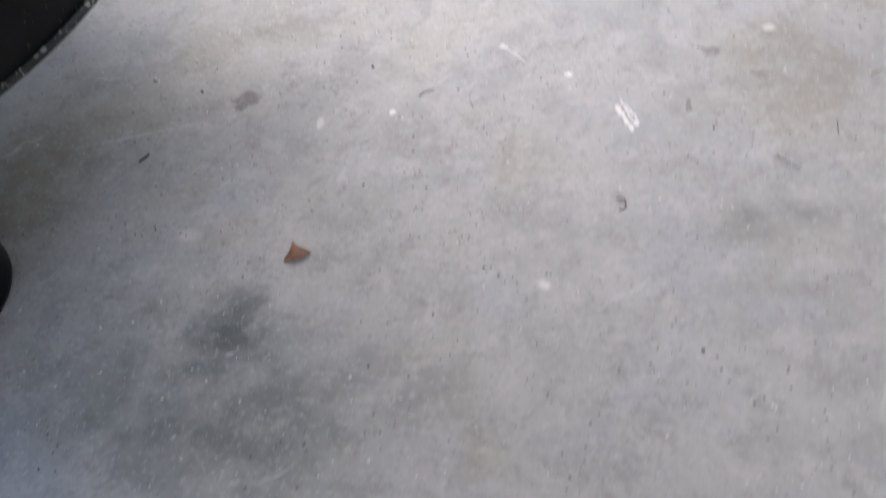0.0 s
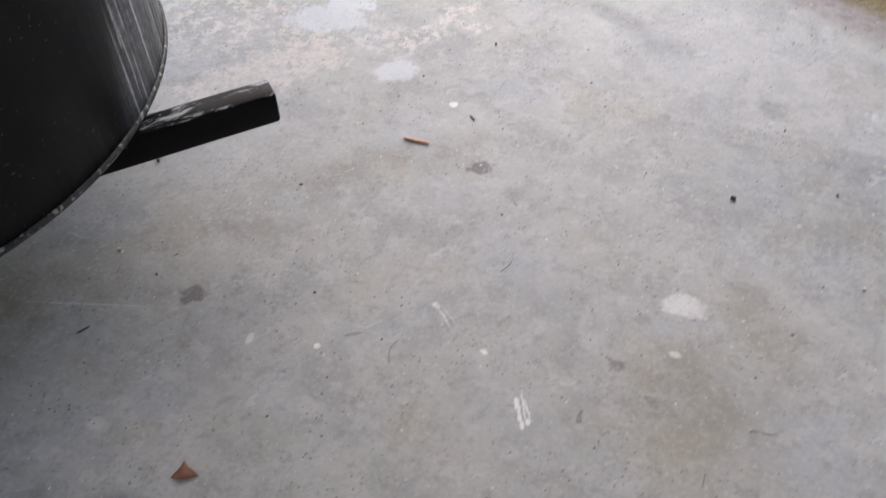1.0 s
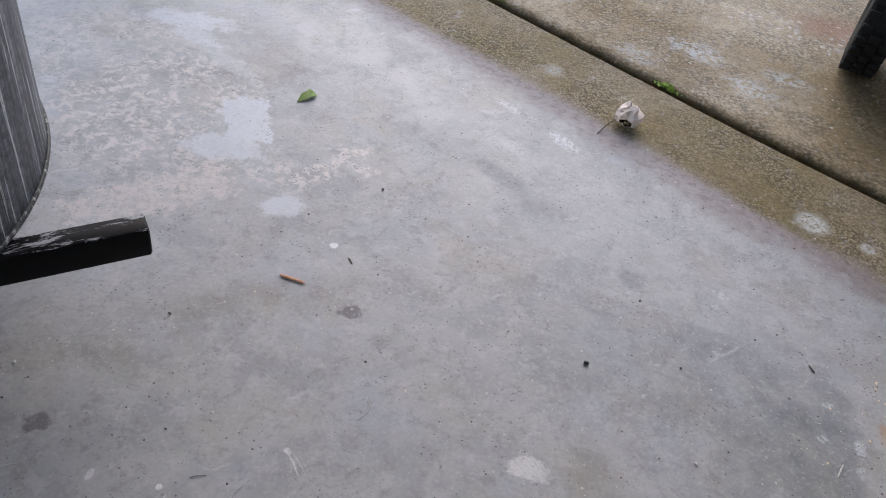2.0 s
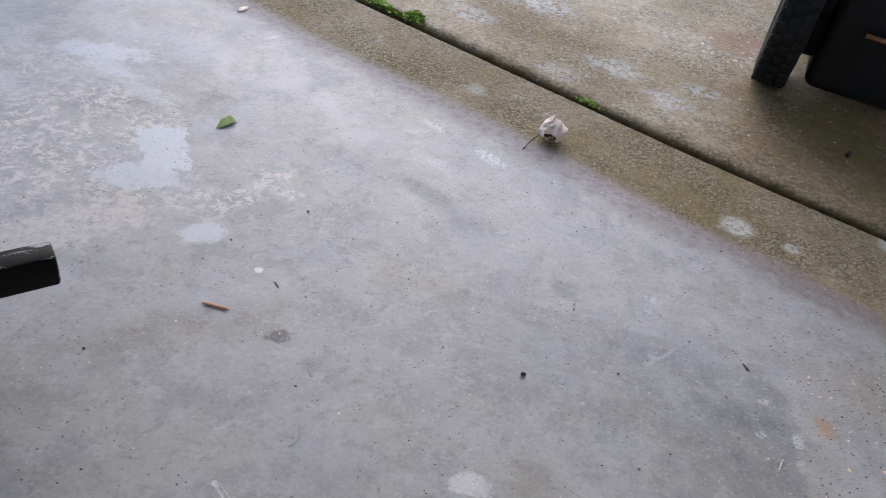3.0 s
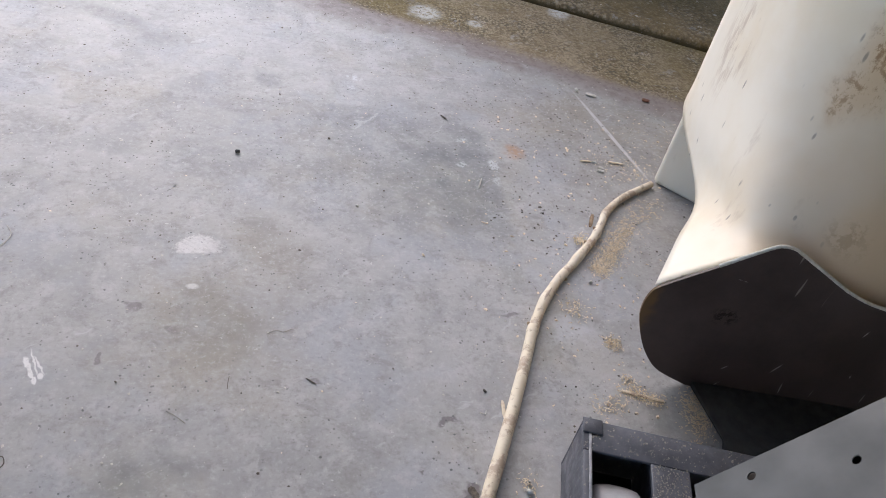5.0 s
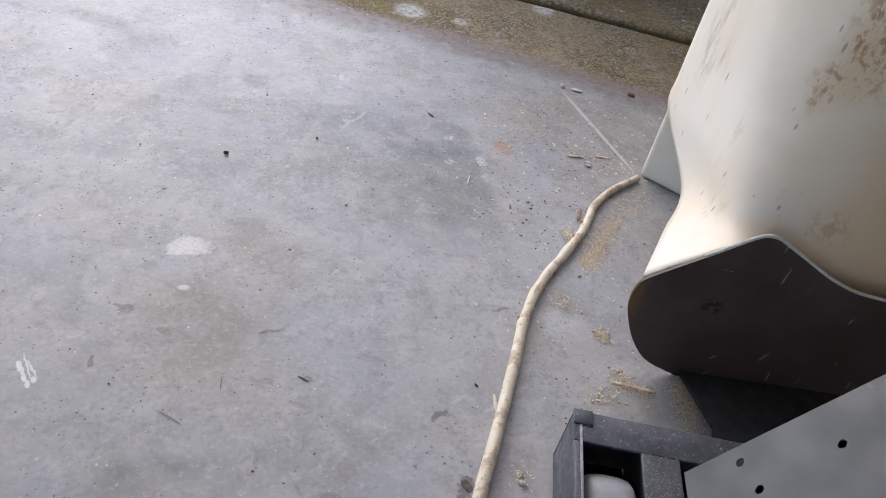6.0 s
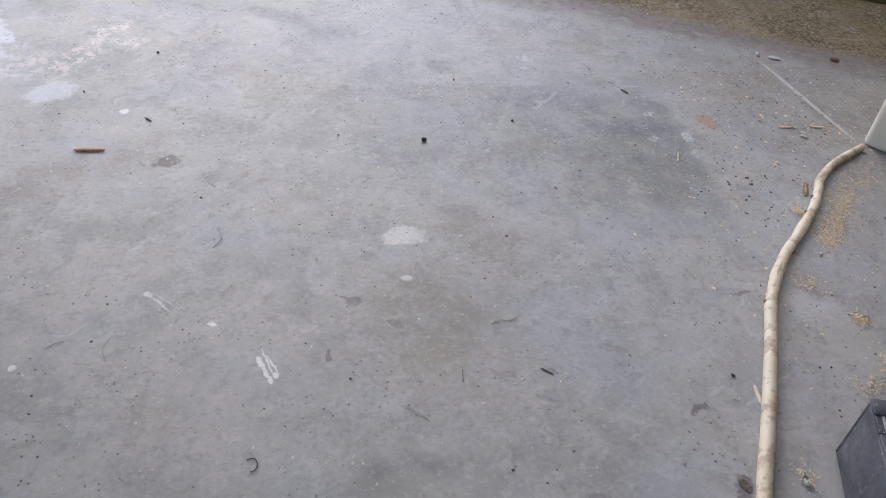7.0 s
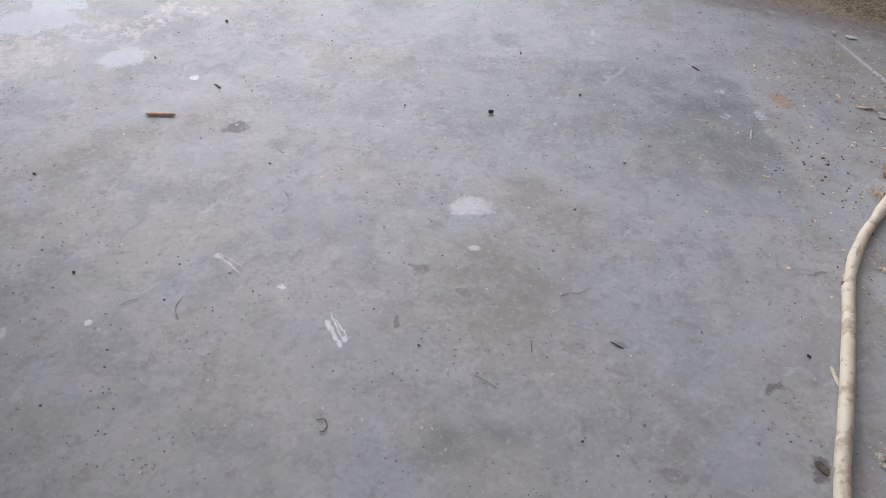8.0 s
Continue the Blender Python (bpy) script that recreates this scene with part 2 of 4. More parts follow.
    col = n.mix(n.math("MULTIPLY", pits, 0.85), col, (0.10, 0.105, 0.10))
    speck = n.math("MULTIPLY", n.span(n.cells(34, "F1", n.warped(90, 0.02)), 0.05, 0.11, 1.0, 0.0), n.span(n.noise(13, 2), 0.48, 0.60))
    col = n.mix(n.math("MULTIPLY", speck, 0.65), col, (0.13, 0.12, 0.11))
    chips = n.math("MULTIPLY", n.span(n.cells(48, "F1", n.warped(90, 0.02, n.place((5, 2, 0)))), 0.05, 0.12, 1.0, 0.0), n.span(n.noise(10, 2, 0.5, n.place((2, 6, 0))), 0.48, 0.62))
    col = n.mix(n.math("MULTIPLY", chips, 0.8), col, (0.60, 0.595, 0.58))
    scuff = n.span(n.noise(34, 3, 0.6, n.place((0, 0, 0), 35, (8, 1, 1), w1)), 0.67, 0.71, 0, 0.45)
    col = n.mix(scuff, col, (0.53, 0.53, 0.535))
    relief = n.math("SUBTRACT", n.math("ADD", n.math("MULTIPLY", fine, 0.0003), n.math("MULTIPLY", grain, 0.00016)), n.math("MULTIPLY", pits, 0.0003))
    rough = n.math("ADD", n.span(mid, 0.3, 0.7, 0.46, 0.56), n.span(fine, 0.3, 0.7, -0.05, 0.06))
    return col, rough, relief


def outdoor_look(n, base, other, algae, amount, stone=70, wet=0.6):
    """Weathered concrete with sand and small stones showing."""
    w1 = n.warped(8, 0.12)
    big = n.noise(1.7, 4, 0.6, w1)
    mid = n.noise(9, 5, 0.65)
    col = n.mix(n.span(mid, 0.3, 0.7), base, other)
    col = n.mix(n.span(big, 0.36, 0.66, 0, amount), col, algae)
    at = n.warped(60, 0.008)
    cell = n.cells(stone, "F1", at)
    tint = n.cells(stone, "F1", at, 1)
    gate = n.span(n.noise(5.5, 4, 0.6), 0.40, 0.62, 0.25, 0.9)
    col = n.mix(n.math("MULTIPLY", n.span(cell, 0.25, 0.55, 0.6, 0.0), gate), col, n.mix(n.add("SeparateColor", 0, _0=tint), (0.56, 0.48, 0.37), (0.21, 0.155, 0.095)))
    col = n.mix(n.math("MULTIPLY", n.span(cell, 0.45, 0.75), n.math("MULTIPLY", gate, 0.8)), col, (0.07, 0.06, 0.045))
    col = n.mix(n.span(n.noise(22, 6, 0.75, w1), 0.57, 0.66, 0, 0.45), col, (0.47, 0.47, 0.46))
    sandy = n.noise(75, 6, 0.8)
    col = n.mix(n.span(sandy, 0.50, 0.62, 0, 0.55), col, (0.13, 0.088, 0.045))
    col = n.mix(n.span(sandy, 0.36, 0.47, 0.5, 0.0), col, (0.48, 0.41, 0.30))
    col = n.mix(n.span(n.noise(22, 6, 0.8), 0.50, 0.60, 0, 0.55), col, (0.16, 0.112, 0.052))
    relief = n.math("ADD", n.math("MULTIPLY", n.noise(45, 6, 0.8), 0.0055), n.math("MULTIPLY", n.math("MULTIPLY", n.span(cell, 0.15, 0.7, 1.0, 0.0), gate), 0.0012))
    return col, n.span(big, 0.3, 0.7, wet, wet + 0.25), relief


def door_line(n):
    """Metres out from the garage's back, straight, and the red-brown grime along the door line."""
    g = n.add("SeparateXYZ", 1, _0=n.place((0, 0, 0), TURNED))
    grime = n.mix(n.span(n.add("SeparateXYZ", 0, _0=n.place((0, 0, 0), TURNED)), -0.4, 0.5), (0.335, 0.295, 0.285), (0.265, 0.225, 0.205))
    return g, n.mix(n.span(n.noise(40, 5, 0.75), 0.45, 0.62, 0, 0.5), grime, (0.16, 0.13, 0.115))


def make_floor():
    n = Nodes("sealed_grey_concrete")
    col, rough, relief = floor_look(n)
    g, grime = door_line(n)
    wide = n.warped(20, 0.06, n.warped(1.7, 0.20))
    inner = n.span(n.add("SeparateXYZ", 1, _0=n.place((0, 0, 0), TURNED, (1, 1, 1), wide)), 2.365, 2.455)
    inner = n.math("MAXIMUM", n.math("MULTIPLY", inner, n.span(n.noise(15, 5, 0.7), 0.32, 0.55, 0.4, 0.95)), n.span(g, 2.432, 2.459))
    col = n.mix(inner, col, grime)
    return n.done(col, n.math("ADD", rough, n.math("MULTIPLY", inner, 0.12)), n.bump(relief, 1.0, 1.0), Specular_IOR_Level=n.span(inner, 0.0, 1.0, 0.44, 0.3))


def make_apron():
    n = Nodes("damp_apron_concrete")
    col, rough, relief = outdoor_look(n, (0.36, 0.285, 0.18), (0.27, 0.205, 0.115), (0.215, 0.162, 0.054), 0.9, 130, 0.6)
    w = n.warped(30, 0.04)
    sprinkle = n.noise(75, 4, 0.75)
    for x, y, r, a in ((1.111, 2.330, 0.045, 0.8), (1.259, 2.285, 0.02, 0.65), (1.565, 2.405, 0.034, 0.7), (0.30, 2.78, 0.03, 0.4), (-0.141, 2.734, 0.05, 0.5), (-0.33, 2.824, 0.05, 0.5)):
        col = n.mix(n.math("MULTIPLY", n.blob(x, y, r, r, 0, 0.5, w, a), n.span(sprinkle, 0.36, 0.56, 0.1, 1.0)), col, (0.66, 0.66, 0.63))
    g, grime = door_line(n)
    tight = n.warped(45, 0.05, n.warped(2.3, 0.12))
    outer = n.span(n.add("SeparateXYZ", 1, _0=n.place((0, 0, 0), TURNED, (1, 1, 1), tight)), 2.455, 2.55)
    outer = n.math("MULTIPLY", outer, n.span(g, 2.46, 2.51))
    col = n.mix(outer, grime, col)
    return n.done(col, n.add("Mix", 0, (), _0=outer, _2=0.65, _3=rough), n.bump(relief, n.span(outer, 0.0, 1.0, 0.15, 1.0), 1.0), Specular_IOR_Level=0.26)


def make_drive(name, edged):
    n = Nodes(name)
    col, rough, relief = outdoor_look(n, (0.47, 0.365, 0.23), (0.33, 0.235, 0.125), (0.235, 0.152, 0.05), 0.85, 80, 0.42)
    w = n.warped(20, 0.05)
    col = n.mix(n.blob(1.30, 3.62, 0.16, 0.10, 0, 0.7, w, 0.55), col, (0.30, 0.13, 0.08))
    bare = n.span(n.noise(40, 5, 0.75), 0.44, 0.54)
    for x, y, r, a in ((0.45, 3.6, 0.14, 0.8), (0.75, 3.15, 0.10, 0.7), (0.2, 3.35, 0.09, 0.6), (0.95, 2.98, 0.09, 0.7), (0.55, 3.02, 0.08, 0.5), (1.08, 3.10, 0.08, 0.6)):
        col = n.mix(n.math("MULTIPLY", n.blob(x, y, r, r * 0.6, -20, 0.7, w, a), bare), col, (0.55, 0.56, 0.56))
    # moss and soil clinging to the broken edge
    if not edged:
        return n.done(col, rough, n.bump(relief, 1.0, 1.0), Specular_IOR_Level=0.3)
    h = n.math("ADD", n.add("SeparateXYZ", 2, _0=n.v), n.math("MULTIPLY", n.math("SUBTRACT", n.noise(70, 5, 0.75), 0.5), 0.035))
    col = n.mix(n.span(h, -0.010, 0.006, 0.9, 0.0), col, (0.085, 0.062, 0.022))
    # olive slime before the cart, darkened to paint in the cart's shadow too
    slime_shade = n.most((n.blob(1.75, 2.86, 0.55, 0.30, -25, 0.7, w, 0.75), n.blob(1.55, 3.05, 0.25, 0.22, -15, 0.7, w, 0.7), n.blob(2.3, 2.5, 0.5, 0.2, -25, 0.7, w, 0.6)))
    col = n.mix(n.math("MULTIPLY", slime_shade, n.span(n.noise(12, 5, 0.7), 0.3, 0.6, 0.55, 1.0)), col, (0.125, 0.083, 0.026))
    return n.done(col, rough, n.bump(relief, 1.0, 1.0), Specular_IOR_Level=0.3)


def make_plain(name, a, b, scale=20.0, rough=(0.45, 0.6), bump=0.15, dist=0.001, metal=0.0, spots=None, **more):
    """Two tones in noise, fine grain, and optional spots of a third tone."""
    n = Nodes(name)
    v = n.noise(scale, 5, 0.62)
    col = n.mix(n.span(v, 0.3, 0.7), a, b)
    if spots:
        col = n.mix(n.span(n.noise(spots[1], 4, 0.65), spots[2], spots[2] + 0.07, 0, spots[3]), col, spots[0])
    nor = n.bump(n.noise(scale * 12, 3, 0.6), bump, dist)
    return n.done(col, n.span(n.noise(scale * 2.3, 3), 0.3, 0.7, *rough), nor, metal, **more)


def make_tank():
    n = Nodes("scratched_black_enamel")
    long = n.place((0, 0, 0), 0, (1, 1, 14))
    col = n.mix(n.span(n.noise(5, 4, 0.6), 0.3, 0.7), (0.010, 0.0095, 0.010), (0.018, 0.017, 0.017))
    # scraped and dusted fan on the flank: bearing round the axis, and height
    out = n.t.nodes.new("ShaderNodeSeparateXYZ")
    n.put(out.inputs[0], n.place((-1.082, 1.145, 0)))
    turn = n.math("ARCTAN2", out.outputs[1], out.outputs[0])
    lean = n.math("SUBTRACT", turn, n.math("MULTIPLY", out.outputs[2], 0.05))
    round_it = n.add("CombineXYZ", 0, _0=lean, _1=n.math("MULTIPLY", out.outputs[2], 0.035), _2=0.0)
    low = n.math("ADD", turn, n.math("MULTIPLY", out.outputs[2], -0.6))
    fan = n.math("MULTIPLY", n.span(low, -0.17, -0.06), n.math("MULTIPLY", n.span(turn, 0.62, 0.85, 1.0, 0.0), n.span(out.outputs[2], 0.80, 0.90, 1.0, 0.0)))
    dust = n.math("MULTIPLY", fan, n.span(n.noise(30, 6, 0.8, round_it), 0.36, 0.66, 0.15, 1.0))
    col = n.mix(n.math("MULTIPLY", dust, n.span(n.noise(70, 5, 0.75), 0.38, 0.6, 0.25, 0.62)), col, (0.40, 0.41, 0.45))
    streak = n.math("MULTIPLY", fan, n.span(n.noise(46, 3, 0.6, round_it), 0.575, 0.60))
    col = n.mix(n.math("MULTIPLY", streak, n.span(n.noise(60, 4, 0.7), 0.35, 0.5, 0.35, 0.9)), col, (0.70, 0.70, 0.70))
    speck = n.math("MULTIPLY", n.span(n.cells(75, "F1", n.warped(60, 0.02)), 0.08, 0.16, 1.0, 0.0), n.span(n.noise(12, 3), 0.42, 0.6))
    col = n.mix(n.math("MULTIPLY", speck, 0.3), col, (0.26, 0.25, 0.24))
    nor = n.bump(n.noise(180, 3, 0.6), 0.25, 0.0008)
    return n.done(col, n.span(n.noise(30, 4, 0.6, long), 0.3, 0.7, 0.32, 0.5), nor, Specular_IOR_Level=0.12)


def make_white():
    n = Nodes("stained_white_plastic")
    drip = n.place((0, 0, 0), 0, (1, 1, 3.5))
    col = n.mix(n.span(n.noise(4, 4, 0.6), 0.35, 0.7), (0.84, 0.78, 0.67), (0.79, 0.69, 0.53))
    col = n.mix(n.span(n.noise(16, 5, 0.7, drip), 0.60, 0.74, 0, 0.32), col, (0.40, 0.30, 0.22))
    p = n.warped(22, 0.05)
    rusty = n.span(n.noise(46, 7, 0.8, n.place((0, 0, 0), 0, (1, 1, 1.5))), 0.49, 0.60)
    for x, y, z, r, a in ((1.522, 1.045, 0.67, 0.048, 1.0), (1.513, 1.056, 0.605, 0.034, 1.0), (1.503, 1.070, 0.545, 0.026, 0.9), (1.540, 1.020, 0.62, 0.04, 0.8), (1.50, 1.077, 0.512, 0.012, 0.8)):
        d = n.add("VectorMath", 1, (("operation", "LENGTH"),), _0=n.place((x, y, z), 0, (r, r, r * 1.5), p))
        col = n.mix(n.span(d, 0.3, 2.0, 0.45 * a, 0.0), col, (0.55, 0.36, 0.18))
        col = n.mix(n.math("MULTIPLY", n.span(d, 0.5, 1.5, 0.85 * a, 0.0), rusty), col, (0.22, 0.095, 0.03))
    # a yellowed belly whose tan also paints the warm shade of that side
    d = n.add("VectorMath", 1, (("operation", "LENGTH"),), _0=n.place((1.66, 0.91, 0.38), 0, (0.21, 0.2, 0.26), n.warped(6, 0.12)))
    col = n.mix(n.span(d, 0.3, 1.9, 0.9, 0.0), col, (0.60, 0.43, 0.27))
    d = n.add("VectorMath", 1, (("operation", "LENGTH"),), _0=n.place((1.495, 1.38, 0.46), 0, (0.05, 0.08, 0.10), p))
    e = n.add("VectorMath", 1, (("operation", "LENGTH"),), _0=n.place((1.545, 0.955, 0.36), 0, (0.03, 0.05, 0.03), p))
    col = n.mix(n.math("MULTIPLY", n.span(e, 0.4, 1.5, 0.35, 0.0), n.span(n.noise(60, 4, 0.7), 0.45, 0.58)), col, (0.25, 0.12, 0.04))
    smut = n.math("MULTIPLY", n.span(d, 0.3, 1.4, 1.0, 0.0), n.span(n.noise(40, 4, 0.7, drip), 0.45, 0.6))
    col = n.mix(n.math("MULTIPLY", smut, 0.5), col, (0.38, 0.26, 0.18))
    dots = n.math("MULTIPLY", n.span(n.cells(36, "F1", drip), 0.06, 0.13, 1.0, 0.0), n.span(n.noise(9, 2), 0.40, 0.52))
    col = n.mix(n.math("MULTIPLY", dots, 0.7), col, (0.22, 0.18, 0.15))
    nor = n.bump(n.noise(70, 3, 0.6), 0.1, 0.001)
    return n.done(col, n.span(n.noise(20, 3), 0.3, 0.7, 0.34, 0.5), nor, Subsurface_Weight=0.0)


def make_sheet():
    n = Nodes("dark_brown_sheet")
    col = n.mix(n.span(n.noise(7, 5, 0.65), 0.3, 0.7), (0.044, 0.031, 0.028), (0.074, 0.052, 0.047))
    scr = n.span(n.noise(34, 2, 0.5, n.place((0, 0, 0), 0, (0.6, 0.6, 5))), 0.72, 0.75)
    col = n.mix(n.math("MULTIPLY", scr, 0.5), col, (0.34, 0.31, 0.28))
    d = n.add("VectorMath", 1, (("operation", "LENGTH"),), _0=n.place((1.385, 0.93, 0.19), 0, (0.022, 0.03, 0.018)))
    rust = n.math("MULTIPLY", n.span(d, 0.4, 1.5, 1.0, 0.0), n.span(n.noise(120, 3, 0.7), 0.45, 0.55))
    col = n.mix(rust, col, (0.016, 0.009, 0.006))
    ridge = n.span(n.noise(60, 4, 0.7), 0.36, 0.5)
    for along, h, length, tilt in ((0.168, 0.037, 0.014, 8), (0.137, 0.087, 0.014, -25), (0.242, 0.210, 0.009, -15), (-0.009, 0.276, 0.008, 80), (0.271, 0.103, 0.008, 10), (0.052, 0.020, 0.010, -30), (0.048, 0.066, 0.007, -40)):
        q = n.add("VectorMath", 0, (("operation", "SUBTRACT"),), _0=n.c, _1=(1.388 + 0.969 * along, 0.930 - 0.248 * along, h))
        q = n.add("VectorRotate", 0, (("rotation_type", "AXIS_ANGLE"),), Vector=q, Axis=(0.248, 0.969, 0), Angle=radians(tilt))
        q = n.add("Mapping", 0, (("vector_type", "TEXTURE"),), Vector=q, Scale=(0.0012, 1.0, length))
        k = n.span(n.add("VectorMath", 1, (("operation", "LENGTH"),), _0=q), 0.5, 1.3, 0.7, 0.0)
        col = n.mix(n.math("MULTIPLY", k, ridge), col, (0.42, 0.40, 0.38))
    col = n.mix(n.span(n.add("SeparateXYZ", 0, _0=n.warped(40, 0.04)), 1.25, 1.275, 0.7, 0.0), col, (0.16, 0.09, 0.035))
    return n.done(col, n.span(n.noise(14, 4), 0.3, 0.7, 0.34, 0.5), n.bump(n.noise(160, 3), 0.12, 0.0008), Specular_IOR_Level=0.3)


def make_tube_top():
    n = Nodes("smeared_black_tube_top")
    along = n.place((0, 0, 0), 41, (5, 1, 1), n.warped(20, 0.02))
    col = n.mix(n.span(n.noise(12, 5, 0.65), 0.3, 0.7), (0.004, 0.004, 0.005), (0.010, 0.010, 0.012))
    col = n.mix(n.span(n.noise(42, 5, 0.75, along), 0.54, 0.62, 0, 0.75), col, (0.50, 0.50, 0.53))
    return n.done(col, n.span(n.noise(25, 4), 0.3, 0.7, 0.28, 0.5), n.bump(n.noise(90, 4), 0.25, 0.001), Specular_IOR_Level=0.06)


def make_pebble():
    n = Nodes("exposed_pebble")
    each = n.add("NewGeometry", 8)
    col = n.mix(each, (0.20, 0.15, 0.10), (0.58, 0.50, 0.41))
    col = n.mix(n.span(n.noise(60, 4), 0.4, 0.65, 0, 0.5), col, (0.30, 0.23, 0.15))
    return n.done(col, n.span(n.noise(40, 3), 0.3, 0.7, 0.35, 0.55), n.bump(n.noise(200, 3), 0.2, 0.001))


def make_wood():
    n = Nodes("peeled_pale_wood")
    col = n.mix(n.span(n.noise(10, 4, 0.6), 0.3, 0.7), (0.74, 0.655, 0.52), (0.64, 0.54, 0.40))
    col = n.mix(n.span(n.noise(46, 4, 0.7), 0.55, 0.68, 0, 0.6), col, (0.27, 0.19, 0.12))
    col = n.mix(n.span(n.noise(16, 6, 0.75), 0.51, 0.60, 0, 0.7), col, (0.36, 0.25, 0.18))
    return n.done(col, n.span(n.noise(50, 3), 0.3, 0.7, 0.5, 0.7), n.bump(n.noise(130, 4), 0.4, 0.001))


M_FLOOR, M_APRON, M_DRIVE, M_YARD = make_floor(), make_apron(), make_drive("wet_driveway_concrete", True), make_drive("wet_yard_concrete", False)
M_TANK, M_WHITE, M_SHEET, M_WOOD = make_tank(), make_white(), make_sheet(), make_wood()
M_TUBE = make_plain("worn_black_tube_paint", (0.005, 0.005, 0.0055), (0.008, 0.008, 0.008), 14, (0.35, 0.5), 0.2, 0.001, 0.0, ((0.16, 0.16, 0.17), 23, 0.66, 0.5), Specular_IOR_Level=0.08)
M_TUBE_TOP = make_tube_top()
M_LIP = make_plain("chipped_rim_paint", (0.018, 0.018, 0.018), (0.05, 0.049, 0.048), 50, (0.4, 0.6), 0.5, 0.002, 0.0, ((0.38, 0.37, 0.36), 80, 0.55, 0.8))
M_BLACKSTEEL = make_plain("dusty_black_steel", (0.048, 0.051, 0.064), (0.105, 0.108, 0.130), 22, (0.42, 0.65), 0.3, 0.001, 0.0, ((0.30, 0.27, 0.22), 130, 0.60, 0.6))
M_GREYSTEEL = make_plain("blue_grey_sheet_steel", (0.040, 0.045, 0.047), (0.060, 0.065, 0.067), 7, (0.4, 0.55), 0.1, 0.0008, 0.0, ((0.27, 0.20, 0.14), 11, 0.62, 0.35))
M_WHEEL = make_plain("grey_caster_rubber", (0.32, 0.32, 0.34), (0.44, 0.44, 0.46), 30, (0.4, 0.6), 0.2)
M_WORN = make_plain("worn_bare_steel", (0.36, 0.36, 0.38), (0.20, 0.20, 0.22), 60, (0.4, 0.6), 0.4)
M_KNOT = make_plain("knot_wood", (0.34, 0.24, 0.15), (0.18, 0.11, 0.06), 90, (0.6, 0.8), 0.4)
M_BARK = make_plain("inner_bark", (0.40, 0.31, 0.25), (0.56, 0.47, 0.37), 60, (0.6, 0.8), 0.5, 0.001, 0.0, ((0.22, 0.15, 0.11), 70, 0.55, 0.7))
# near-black for the sheets that stand in for deep shade
M_SHADE = make_plain("black_shade", (0.014, 0.012, 0.011), (0.030, 0.024, 0.020), 20, (0.7, 0.9))
M_RUBBER = make_plain("tyre_rubber", (0.008, 0.008, 0.009), (0.018, 0.018, 0.018), 25, (0.6, 0.8), 0.4, 0.002, Specular_IOR_Level=0.25)
M_CART = make_plain("black_moulded_plastic", (0.009, 0.009, 0.010), (0.014, 0.013, 0.014), 9, (0.45, 0.6), 0.2, Specular_IOR_Level=0.2)
M_COPPER = make_plain("rusty_rod", (0.38, 0.17, 0.07), (0.25, 0.11, 0.05), 40, (0.5, 0.7), 0.3)
M_WALL = make_plain("beige_wall_paint", (0.56, 0.52, 0.43), (0.50, 0.46, 0.37), 3, (0.6, 0.8), 0.2, 0.002)
M_CEIL = make_plain("white_ceiling_paint", (0.72, 0.71, 0.68), (0.66, 0.65, 0.62), 3, (0.7, 0.9))
M_DRY = make_plain("dried_leaf", (0.90, 0.76, 0.66), (0.80, 0.64, 0.55), 60, (0.6, 0.8), 0.5, 0.001, 0.0, ((0.24, 0.13, 0.09), 30, 0.62, 0.7))
M_BROWN = make_plain("red_brown_leaf", (0.22, 0.09, 0.045), (0.14, 0.055, 0.03), 90, (0.5, 0.7), 0.4)
M_GREEN = make_plain("green_leaf", (0.36, 0.52, 0.10), (0.20, 0.33, 0.05), 60, (0.4, 0.55), 0.3)
M_MOSS = make_plain("moss_leaf", (0.36, 0.52, 0.05), (0.17, 0.30, 0.03), 50, (0.5, 0.7), 0.3)
M_SOIL = make_plain("dark_joint_soil", (0.045, 0.032, 0.012), (0.11, 0.08, 0.025), 40, (0.8, 0.95), 0.6, 0.004)
M_SPLINT = make_plain("orange_wood_splinter", (0.72, 0.40, 0.25), (0.52, 0.25, 0.14), 90, (0.5, 0.7), 0.3)
M_DUST = make_plain("pale_wood_shavings", (0.84, 0.73, 0.55), (0.70, 0.56, 0.38), 120, (0.7, 0.9), 0.3)
M_CRUMB = make_plain("dark_crumbs", (0.065, 0.055, 0.048), (0.16, 0.13, 0.10), 150, (0.6, 0.9), 0.3)
M_CHALK = make_plain("pale_chip", (0.62, 0.60, 0.55), (0.45, 0.42, 0.36), 120, (0.6, 0.8), 0.4)
M_FIBRE = make_plain("grey_fibre", (0.34, 0.32, 0.28), (0.24, 0.22, 0.19), 80, (0.6, 0.8), 0.2)
M_PEBBLE = make_pebble()
M_PLUG = make_plain("black_plastic_plug", (0.012, 0.012, 0.012), (0.02, 0.02, 0.02), 60, (0.3, 0.5), 0.2)


# ---- mesh helpers ----
def mesh_ob(name, bm, material, smooth=True):
    me = bpy.data.meshes.new(name)
    bmesh.ops.recalc_face_normals(bm, faces=bm.faces)
    bm.to_mesh(me)
    bm.free()
    for m in material if isinstance(material, (list, tuple)) else [material]:
        me.materials.append(m)
    for p in me.polygons:
        p.use_smooth = smooth
    return new(name, me)


def part(name, bm, material, parent, label="", smooth=True):
    ob = mesh_ob(name, bm, material, smooth)
    ob.parent = parent
    if label:
        tagged(ob, label)
    return ob


